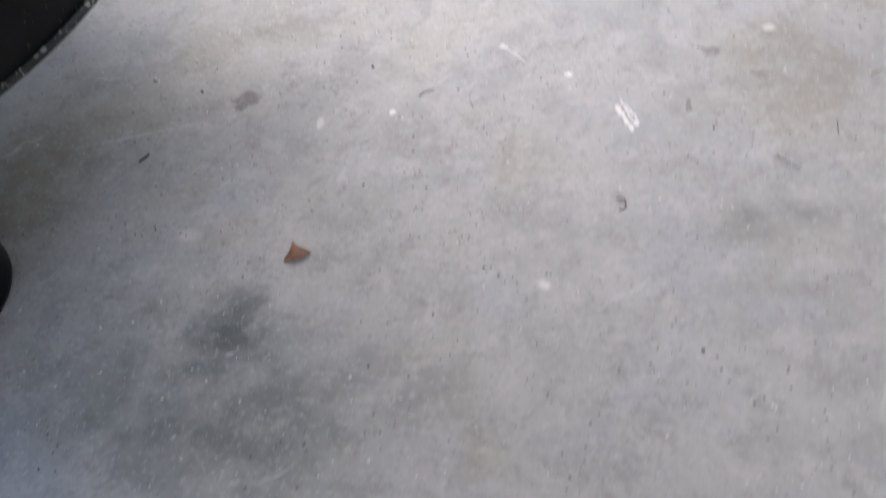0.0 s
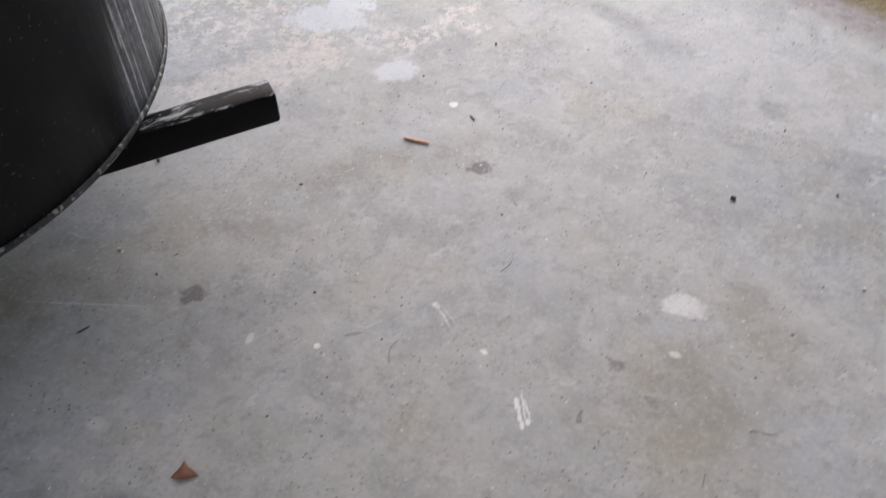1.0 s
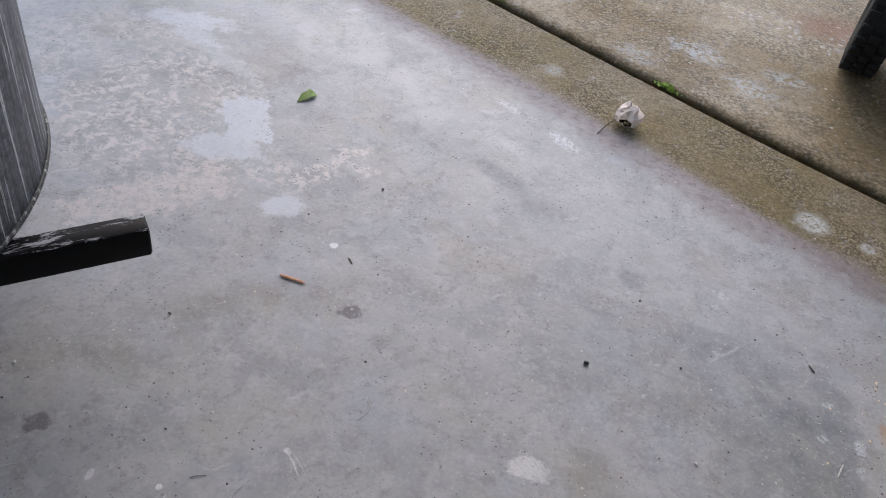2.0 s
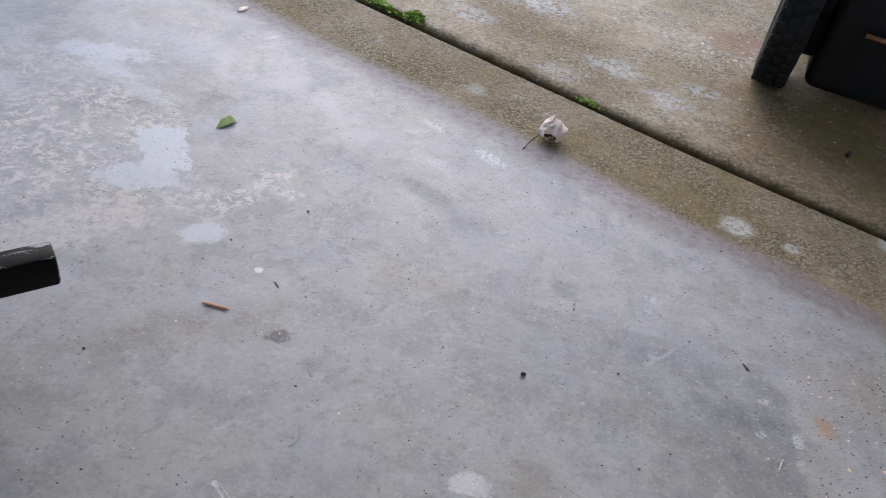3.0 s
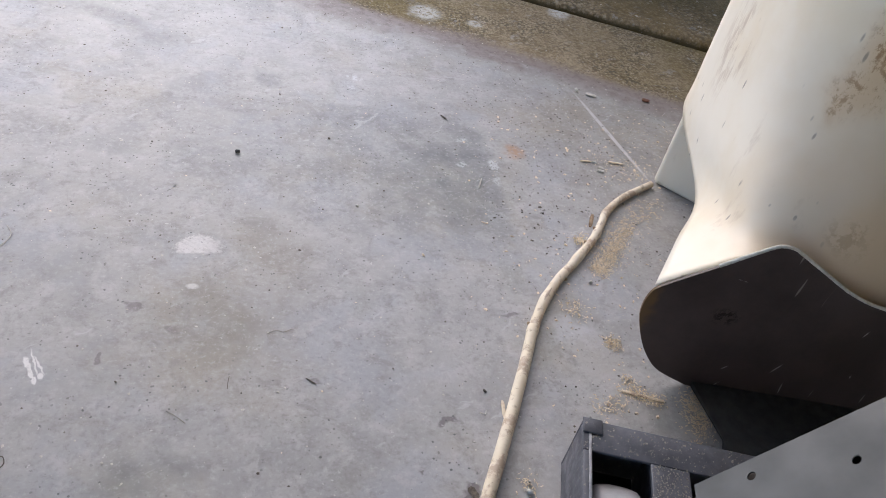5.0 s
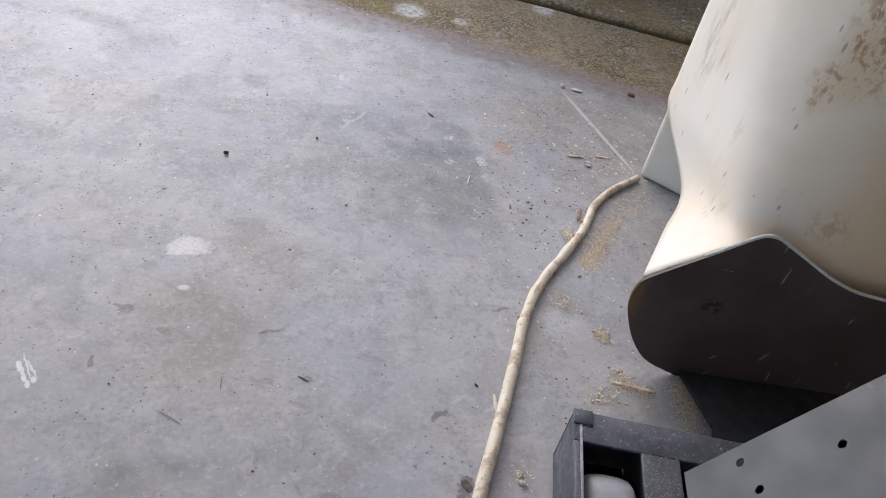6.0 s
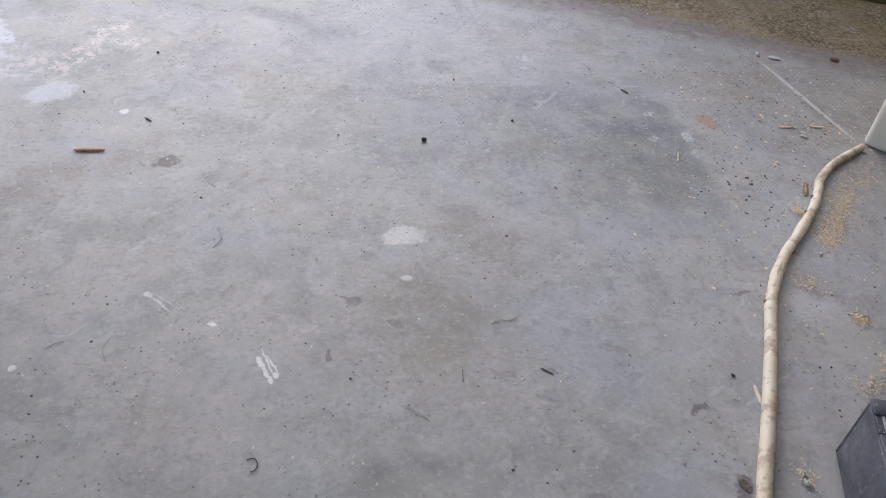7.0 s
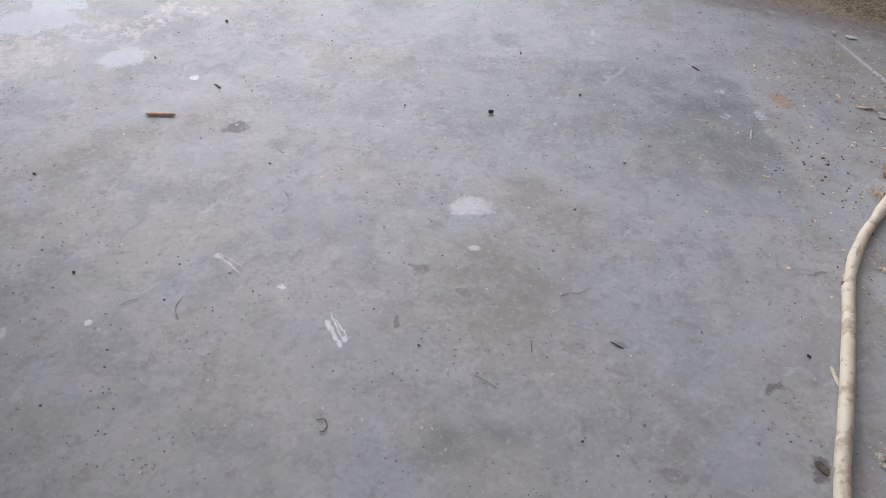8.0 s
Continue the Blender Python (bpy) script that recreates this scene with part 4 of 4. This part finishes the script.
flat_leaf("brown_leaf", [(-0.022, 0.0006), (-0.018, 0.005), (-0.008, 0.014), (-0.001, 0.023), (0.005, 0.015), (0.014, 0.008), (0.021, 0.0006)], (-0.2285, 0.7425), 20, (0.010, 0.004), M_BROWN, "small folded red-brown dead leaf on the concrete floor", other=0.3)
flat_leaf("green_leaf", [(-0.036, 0.0005), (-0.026, 0.004), (-0.010, 0.011), (0.004, 0.009), (0.016, 0.013), (0.026, 0.007), (0.034, 0.0005)], (-0.348, 2.262), 60, (0.020, 0.009), M_GREEN, "fresh green leaf fallen on the concrete floor")
flat_leaf("red_leaf", [(-0.04, 0.0005), (-0.02, 0.016), (0.01, 0.018), (0.04, 0.0005)], (1.475, 2.57), -25, (0.004, 0.006), M_BROWN, "red-brown dead leaf beside the driveway joint", lift=0.012)
flat_leaf("beige_leaf", [(-0.03, 0.0005), (-0.01, 0.011), (0.015, 0.01), (0.03, 0.0005)], (-0.57, 2.98), 70, (0.006, 0.003), M_DRY, "small dry beige leaf near the driveway joint", lift=0.0)


def curled_leaf():
    """A dead maple-like leaf curled into a hollow ball."""
    bm = bmesh.new()
    rng = random.Random(8)
    rows = []
    for i in range(9):
        th = radians(-75 + 158 * i / 8)
        row = []
        for j in range(14):
            fold = 0.55 * noise.noise(Vector((i * 0.55, j * 0.75, 2.0))) + rng.uniform(-0.10, 0.10)
            r = 0.040 * (1 + 0.8 * fold)
            if i > 5:
                r *= 1.0 + 0.28 * max(0.0, math.sin(0.95 * j + 0.4))
            ph = radians(360 * j / 14 - 180)
            row.append(bm.verts.new((r * math.cos(th) * math.cos(ph) * 1.1, r * math.cos(th) * math.sin(ph), r * math.sin(th) * 0.80)))
        rows.append(row)
    for i, (a, b) in enumerate(zip(rows, rows[1:])):
        for j in range(14):
            if not (2 <= i <= 3 and j in (5, 6)):
                bm.faces.new((a[j], a[(j + 1) % 14], b[(j + 1) % 14], b[j]))
    low = min(v.co.z for v in bm.verts)
    m = Matrix.Translation((0.560, 2.572, -low - 0.001)) @ Matrix.Rotation(radians(-75), 4, "Z")
    bmesh.ops.transform(bm, matrix=m, verts=bm.verts)
    ob = tagged(mesh_ob("dry_leaf", bm, [M_DRY, M_BROWN], False), "pale brown dead leaf curled into a ball on the apron", "leaf")
    s = ob.modifiers.new("thickness", "SOLIDIFY")
    s.thickness = 0.0012
    s.material_offset = 1
    part("stalk", sweep(spline([(0.525, 2.555, 0.020), (0.505, 2.53, 0.012), (0.49, 2.50, 0.004), (0.482, 2.482, 0.002)], 4), 0.0018, 6), M_CRUMB, ob, "dark leaf stalk")


curled_leaf()


def moss(at, spread, count, seed, size):
    rng = random.Random(seed)
    bm = bmesh.new()
    for _ in range(count):
        u, v = rng.gauss(0, spread), rng.gauss(0, 0.9 * size)
        p = Vector(at) + (G.to_3x3() @ Vector((u, v, 0)))
        p.z = -0.004 + rng.uniform(0, 2.2 * size) * math.exp(-(u / spread) ** 2)
        q = Euler((rng.uniform(-0.9, 0.9), rng.uniform(-0.9, 0.9), rng.uniform(0, 6.28))).to_matrix()
        s = size * rng.uniform(0.5, 1.2)
        bm.faces.new([bm.verts.new(p + q @ Vector(c) * s) for c in ((0, -1, 0), (0.5, -0.2, 0.15), (0.35, 0.6, 0.1), (0, 1, -0.1), (-0.35, 0.6, 0.1), (-0.5, -0.2, 0.15))])
    tagged(mesh_ob("moss", bm, M_MOSS), "bright green weeds growing in the slab joint", "moss", kind="stuff")


moss((0.672, 2.868, 0), 0.020, 200, 1, 0.007)
moss((0.0, 3.215, 0), 0.045, 900, 2, 0.011)
moss((-0.13, 3.262, 0), 0.06, 420, 3, 0.010)
moss((-0.5, 3.42, 0), 0.10, 200, 5, 0.008)


def splinter(name, p, q, width, height, material, label, category="wood splinter", seed=1):
    """A split sliver from p to q on the ground."""
    rng = random.Random(seed)
    a, b = Vector((*p, 0)), Vector((*q, 0))
    pts = [a.lerp(b, k / 5) for k in range(6)]
    radii = [height * (0.55 if k in (0, 5) else 1.0) * rng.uniform(0.85, 1.1) for k in range(6)]
    bm = sweep([Vector((v.x, v.y, height + 0.0003)) for v in pts], radii, 6, None, 1.0)
    d = (b - a).normalized()
    s = Vector((-d.y, d.x, 0))
    for v in bm.verts:
        off = (v.co - a).dot(s)
        v.co += s * off * (width / (2 * height) - 1.0)
    low = min(v.co.z for v in bm.verts)
    for v in bm.verts:
        v.co.z += 0.0003 - low
    return tagged(mesh_ob(name, bm, material, False), label, category)


splinter("wood_splinter", (-0.134, 1.580), (-0.074, 1.578), 0.0075, 0.0028, M_SPLINT, "reddish-brown flat wood splinter on the concrete floor")
splinter("wood_splinter", (1.254, 0.917), (1.328, 0.889), 0.007, 0.002, M_WOOD, "pale brown wood splinter among shavings", seed=2)
splinter("bark_strip", (1.021, 0.905), (1.017, 0.868), 0.007, 0.002, M_WOOD, "pale strip of peeled bark beside the branch", "bark strip", seed=3)
splinter("bark_strip", (1.336, 1.366), (1.356, 1.408), 0.011, 0.003, M_KNOT, "dark brown strip of bark beside the branch", "bark strip", seed=4)
splinter("wood_splinter", (1.39, 1.613), (1.418, 1.611), 0.006, 0.002, M_DUST, "small brown wood splinter on the floor", seed=5)
splinter("wood_splinter", (1.465, 1.613), (1.505, 1.606), 0.006, 0.002, M_DUST, "small brown wood splinter on the floor", seed=6)
splinter("twig", (1.064, 1.780), (1.076, 1.761), 0.005, 0.002, M_CRUMB, "short dark twig on the concrete floor", "twig", seed=7)
splinter("twig", (1.103, 1.492), (1.117, 1.528), 0.004, 0.0018, M_CHALK, "short pale twig on the concrete floor", "twig", seed=8)
splinter("twig", (-0.543, 0.935), (-0.529, 0.954), 0.004, 0.0016, M_CRUMB, "short dark twig on the concrete floor", "twig", seed=9)
splinter("twig", (-0.012, 1.692), (0.002, 1.678), 0.004, 0.0016, M_CRUMB, "short dark twig on the concrete floor", "twig", seed=10)
splinter("twig", (0.686, 0.966), (0.703, 0.952), 0.0026, 0.001, M_CRUMB, "short dark twig on the concrete floor", "twig", seed=11)
splinter("pale_chip", (1.505, 1.926), (1.532, 1.914), 0.016, 0.0025, M_CHALK, "white flat chip near the door line", "chip", seed=12)
splinter("pale_chip", (1.428, 1.588), (1.442, 1.581), 0.010, 0.003, M_CHALK, "white flat chip on the concrete floor", "chip", seed=13)
splinter("pale_chip", (1.424, 1.576), (1.440, 1.570), 0.009, 0.003, M_CHALK, "white flat chip on the concrete floor", "chip", seed=14)
splinter("pale_chip", (1.420, 1.611), (1.431, 1.604), 0.007, 0.003, M_CHALK, "white flat chip on the concrete floor", "chip", seed=15)
splinter("brown_chip", (1.672, 1.913), (1.692, 1.904), 0.014, 0.004, M_BROWN, "dark red-brown chip near the door line", "chip", seed=16)
splinter("black_plug", (0.564, 1.590), (0.575, 1.590), 0.009, 0.0038, M_PLUG, "small black plastic plug on the concrete floor", "plug", seed=17)
splinter("brown_chip", (0.929, 0.744), (0.939, 0.724), 0.015, 0.0007, M_CRUMB, "flat dark brown leaf scrap near the branch", "chip", seed=18)


def thread(pts, r, material, label, name="plant_fibre", category="fibre"):
    line = spline([(x, y, r + 0.0004 + 0.0015 * (i % 2)) for i, (x, y) in enumerate(pts)], 5)
    tagged(mesh_ob(name, sweep(line, 0.95 * r, 6), material), label, category)


thread([(-0.078, 1.062), (-0.066, 1.070), (-0.053, 1.075)], 0.0007, M_FIBRE, "short straight grey plant fibre on the floor")
thread([(0.016, 1.029), (0.008, 1.052), (0.010, 1.066), (0.016, 1.076)], 0.0007, M_FIBRE, "short curved grey plant fibre on the floor")
thread([(0.157, 1.279), (0.168, 1.300), (0.168, 1.318), (0.158, 1.336)], 0.0008, M_CHALK, "thin curved pale plant fibre on the floor")
thread([(0.625, 1.066), (0.640, 1.072), (0.652, 1.069), (0.668, 1.075)], 0.0007, M_FIBRE, "thin wavy grey plant fibre on the floor")
thread([(0.466, 0.909), (0.482, 0.896), (0.496, 0.884)], 0.0007, M_FIBRE, "short grey plant fibre on the floor")
thread([(0.561, 0.974), (0.559, 0.960), (0.558, 0.948)], 0.0006, M_CRUMB, "short dark plant fibre on the floor")
thread([(0.976, 0.884), (0.984, 0.878), (0.988, 0.886)], 0.0008, M_CHALK, "small pale curled shaving by the branch")
thread([(0.235, 0.838), (0.246, 0.838), (0.250, 0.828), (0.246, 0.819), (0.240, 0.818)], 0.0008, M_CRUMB, "tiny dark curled shaving on the floor")
thread([(1.32, 2.87), (1.40, 2.885), (1.46, 2.87), (1.52, 2.865)], 0.002, M_CRUMB, "thin dark twig on the wet driveway", "twig", "twig")


def dark_seed(x, y, r, material, label, z=0.0, name="seed"):
    bm = crumb(bmesh.new(), random.Random(int(1000 * x) + 7), (x, y, z), r, 0.7)
    tagged(mesh_ob(name, bm, material), label, "crumb" if "crumb" in name else "seed pod", "crumbs on the floor" if "crumb" in name else "")


dark_seed(1.534, 2.866, 0.015, M_PLUG, "dark seed pod on the wet driveway", 0.009, "seed_pod")
for x, y, r in ((-0.470, 1.093, 0.006), (-0.166, 1.136, 0.0055), (-0.078, 0.973, 0.004), (0.124, 1.087, 0.0035), (0.385, 0.968, 0.0038), (0.775, 1.657, 0.006), (0.668, 1.829, 0.006),
                (-0.018, 1.963, 0.006), (-0.154, 1.796, 0.005), (-0.297, 1.389, 0.007), (0.39, 1.615, 0.0045), (0.15, 0.955, 0.003), (1.203, 1.36, 0.006), (1.187, 1.411, 0.006),
                (1.236, 1.409, 0.005), (1.277, 1.436, 0.005), (1.209, 1.279, 0.005), (0.994, 0.927, 0.006), (1.167, 0.93, 0.004), (1.148, 0.932, 0.0035), (-0.617, 1.369, 0.008)):
    dark_seed(x, y, 0.72 * r, M_CRUMB, "tiny dark crumb on the concrete floor", 0.0, "dark_crumb")
for x, y, r in ((-0.57, 1.13, 0.005), (-0.50, 1.17, 0.004), (0.817, 1.419, 0.0045), (1.026, 0.727, 0.008), (1.03, 0.745, 0.005), (1.48, 1.937, 0.009), (1.282, 1.193, 0.006), (0.80, 1.72, 0.004), (-0.62, 1.38, 0.006)):
    dark_seed(x, y, r, M_CHALK, "tiny pale crumb on the concrete floor", 0.0, "pale_crumb")


# loose grit, shavings and pebbles
def scatter(name, label, category, material, grains):
    """Many small irregular grains, (place, size, flatness), in one mesh."""
    rng = random.Random(len(grains))
    verts, faces = [], []
    for p, size, flat in grains:
        k, a0 = len(verts), rng.uniform(0, 6.28)
        h = size * flat
        stretch = rng.uniform(0.5, 1.0)
        for ring, z in ((0.75, 0.0), (1.0, 0.7 * h)):
            for i in range(5):
                a = 2 * math.pi * i / 5
                r = size * ring * rng.uniform(0.6, 1.25)
                x, y = r * math.cos(a), r * stretch * math.sin(a)
                verts.append((p[0] + x * math.cos(a0) - y * math.sin(a0), p[1] + x * math.sin(a0) + y * math.cos(a0), p[2] + z))
        verts.append((p[0], p[1], p[2] + 1.5 * h * rng.uniform(0.7, 1.2)))
        for i in range(5):
            n = (i + 1) % 5
            faces += [(k + i, k + n, k + 5 + n, k + 5 + i), (k + 5 + i, k + 5 + n, k + 10)]
    me = bpy.data.meshes.new(name)
    me.from_pydata(verts, [], faces)
    me.materials.append(material)
    return tagged(new(name, me), label, category, kind="stuff")


def grit():
    rng = random.Random(21)
    for count, material, label, size in ((1900, M_CRUMB, "scattered dark grit on the concrete floor", (0.0007, 0.0018)), (2600, M_CHALK, "scattered pale grit on the concrete floor", (0.0008, 0.0022)),
                                         (160, M_DUST, "scattered tan grit on the concrete floor", (0.0008, 0.0018))):
        grains = []
        for _ in range(count):
            k = rng.random()
            if k < 0.55:
                p = (rng.uniform(-0.75, 1.3), rng.uniform(0.35, 2.3), 0)
            elif k < 0.72:
                p = (rng.gauss(1.38, 0.2), rng.gauss(1.64, 0.22), 0)
            elif k < 0.84:
                p = (rng.gauss(1.25, 0.16), rng.gauss(1.10, 0.22), 0)
            else:
                p = xy(rng.uniform(-1.2, 1.0), rng.gauss(2.36, 0.10))
            s = rng.uniform(*size) * rng.choice((0.7, 0.8, 1.0, 1.0, 1.7))
            grains.append(((p[0], p[1], 0.0), s, rng.uniform(0.2, 0.45)))
        scatter("grit", label, "grit", material, grains)
    # coarser litter blown in from the door
    for count, material, label in ((230, M_CRUMB, "dark crumbs of litter on the concrete floor"), (150, M_CHALK, "pale chips of litter on the concrete floor")):
        litter = []
        for _ in range(count):
            p = (rng.uniform(-0.6, 1.2), rng.triangular(0.9, 2.6, 2.2), 0.0) if rng.random() < 0.55 else (rng.gauss(1.36, 0.15), rng.gauss(1.68, 0.17), 0.0)
            if (G.inverted() @ Vector(p)).y < 2.8:
                litter.append((p, rng.uniform(0.0018, 0.0036), 0.35))
        scatter("floor_litter", label, "litter", material, litter)
    # wood flakes and bark crumbs round the branch
    flakes = [((rng.gauss(1.42, 0.13), rng.gauss(1.62, 0.13), 0.0), rng.uniform(0.0025, 0.0055), 0.3) for _ in range(70)]
    flakes += [((rng.gauss(1.24, 0.10), rng.gauss(1.15, 0.16), 0.0), rng.uniform(0.002, 0.005), 0.35) for _ in range(90)]
    for a, b, spread, count in (((1.44, 1.38), (1.31, 1.225), 0.010, 1500), ((1.31, 1.23), (1.325, 1.24), 0.012, 500), ((1.27, 1.028), (1.278, 1.03), 0.007, 160), ((1.26, 0.918), (1.32, 0.892), 0.007, 300), ((1.40, 0.905), (1.375, 0.82), 0.012, 500)):
        for _ in range(count):
            p = Vector((*a, 0)).lerp(Vector((*b, 0)), rng.random())
            flakes.append(((p.x + rng.gauss(0, spread), p.y + rng.gauss(0, spread), 0.0), rng.uniform(0.0007, 0.0016), 0.5))
    scatter("wood_flakes", "small tan wood flakes scattered on concrete", "shavings", M_DUST, flakes)
    bark = [((rng.gauss(1.21, 0.05), rng.gauss(1.39, 0.05), 0.0), rng.uniform(0.0016, 0.004), 0.4) for _ in range(30)]
    bark += [((rng.gauss(1.40, 0.16), rng.gauss(1.66, 0.16), 0.0), rng.uniform(0.0014, 0.003), 0.4) for _ in range(80)]
    scatter("bark_crumbs", "dark bark crumbs scattered on the concrete floor", "bark crumbs", M_CRUMB, bark)
    soil = []
    for _ in range(2600):
        u = rng.uniform(-1.6, 1.5)
        d = abs(rng.gauss(0, 0.016))
        soil.append((tuple(xy(u, joint(u) + 0.004 + d, -0.023 + (0.6 * max(0.0, d - 0.023) if d < 0.06 else 0.027))), rng.uniform(0.002, 0.006), 0.6))
    scatter("joint_soil", "dark crumbly soil lying in the slab joint", "soil", M_SOIL, soil)
    bm = bmesh.new()
    heaps = [((1.43, 1.37), (1.32, 1.235), 0.020, 330), ((1.52, 1.455), (1.45, 1.39), 0.02, 110), ((1.272, 1.028), (1.275, 1.03), 0.010, 70), ((1.20, 0.881), (1.24, 0.885), 0.012, 60),
             ((1.26, 0.918), (1.32, 0.892), 0.010, 110), ((1.275, 0.94), (1.28, 0.945), 0.008, 30), ((1.39, 0.90), (1.37, 0.82), 0.016, 190), ((1.225, 1.138), (1.22, 1.105), 0.014, 60),
             ((1.296, 1.317), (1.302, 1.322), 0.009, 90), ((1.03, 0.73), (1.03, 0.75), 0.008, 30), ((1.46, 1.62), (1.53, 1.56), 0.03, 80), ((1.55, 1.60), (1.70, 1.75), 0.08, 120)]
    for a, b, s, count in heaps:
        for _ in range(int(1.8 * count)):
            p = Vector((*a, 0)).lerp(Vector((*b, 0)), rng.random())
            p += Vector((rng.gauss(0, s), rng.gauss(0, s), rng.uniform(0, 0.003)))
            shaving(bm, rng, p, rng.choice((rng.uniform(0.0015, 0.004), rng.uniform(0.003, 0.010))), rng.uniform(0.0008, 0.0022), rng.uniform(0.0, 0.0018))
    tagged(mesh_ob("wood_shavings", bm, M_DUST, False), "pale sawdust and curled wood shavings on concrete", "shavings", kind="stuff")
    a = Vector((0.953, -0.303, 0)).normalized()
    b = Vector((a.y, -a.x, 0))
    grains = []
    for _ in range(900):
        v = rng.uniform(0.003, 0.22)
        s = rng.uniform(0.107, 0.162) if v > 0.055 else rng.uniform(0.0, 0.33)
        grains.append((tuple(Vector((1.092, 0.776, 0.1301)) + a * s + b * v), rng.choice((0.0006, 0.0008, 0.0009, 0.0016)), 0.5))
    scatter("sawdust", "sawdust lying on the caster bracket", "sawdust", M_FIBRE, grains)
    stones = []
    for _ in range(200):
        t = rng.random()
        p = Vector((0.84 + 0.50 * t + rng.gauss(0, 0.07), 3.62 - 0.19 * t + rng.gauss(0, 0.07), 0.0084))
        stones.append((tuple(p), rng.uniform(0.004, 0.014), 0.16))
    for _ in range(900):
        stones.append((tuple(xy(rng.uniform(-1.2, 1.3), rng.uniform(2.95, 3.9), 0.0088)), rng.uniform(0.0025, 0.008), 0.22))
    scatter("pebbles", "rounded pebbles exposed in the worn driveway", "pebbles", M_PEBBLE, stones)


grit()


# ---- the parked cart on the driveway ----
def lug_mesh():
    bm = box((-0.006, -0.0135, -0.0165), (0.009, 0.0135, 0.0165), None, 0.0025, 1)
    me = bpy.data.meshes.new("lug")
    bm.to_mesh(me)
    bm.free()
    me.materials.append(M_RUBBER)
    return me


LUG = lug_mesh()


def parked_cart():
    t = thing("utility_cart", "black utility cart with knobby tyres parked on the driveway", "cart")
    R, W = 0.26, 0.062
    first = Vector((1.315, 3.27, 0.0))
    C = Matrix.Rotation(radians(-15), 4, "Z")
    turn = C.to_3x3()
    across = turn @ Vector((1, 0, 0))
    ahead = turn @ Vector((0, 1, 0))
    prof = [(0.13, -W * 0.8), (0.155, -W), (0.215, -W), (0.240, -W * 0.94), (0.250, -W * 0.75), (0.253, 0.0), (0.250, W * 0.75), (0.240, W * 0.94), (0.215, W), (0.155, W), (0.13, W * 0.8)]
    for k in range(2):
        c = first + across * (0.0 if k == 0 else 1.42) + Vector((0, 0, R + 0.009)) + ahead * R * 0.35
        m = Matrix.Translation(c) @ C @ Matrix.Rotation(radians(90), 4, "Y")
        tyre = part("tyre", lathe(prof, m, 56, closed=True), M_RUBBER, t, "black knobby rubber tyre", False)
        part("rim", lathe([(0.03, -0.04), (0.125, -0.036), (0.131, -0.046), (0.131, 0.046), (0.125, 0.036), (0.03, 0.04)], m, 32), M_CART, tyre)
        for i in range(34):
            for row, off in ((-0.040, 0.0), (0.0, 0.5), (0.040, 0.0)):
                lug = new("lug", LUG)
                lug.parent = tyre
                lug.matrix_world = m @ Matrix.Rotation(2 * math.pi * (i + off) / 34, 4, "Z") @ Matrix.Translation((0.2545, 0, row))
    at = Matrix.Translation(first) @ C
    # the body's unseen upper part is added height that blocks the sky
    part("body", box((0.115, 0.02, 0.045), (1.30, 1.1, 1.05), at, 0.035, 3), M_CART, t)
    part("fender", box((-0.075, 0.12, 0.54), (0.114, 0.9, 0.62), at, 0.02, 3), M_CART, t)
    part("inner_panel", box((0.066, 0.10, 0.13), (0.114, 0.9, 0.539), at, 0.004, 2), M_CART, t)
    # unseen deck, added to shade the ground round the cart
    part("shade_deck", box((-0.10, -0.02, 1.055), (1.52, 1.2, 1.11), at, 0.015, 2), M_CART, t)
    part("axle", sweep([at @ Vector((0.04, 0.091, R + 0.009)), at @ Vector((0.11, 0.091, R + 0.009))], 0.012, 12), M_CART, t)
    rod = [at @ Vector((0.235, -0.005, 0.292)), at @ Vector((0.42, -0.005, 0.292)), at @ Vector((1.16, -0.005, 0.292))]
    part("rod", sweep(rod, 0.0085, 12), M_COPPER, t, "rusty copper-coloured rod")
    for s in (0.36, 0.72):
        part("clip", box((s, -0.018, 0.277), (s + 0.03, 0.022, 0.307), at, 0.003), M_CART, t)


parked_cart()
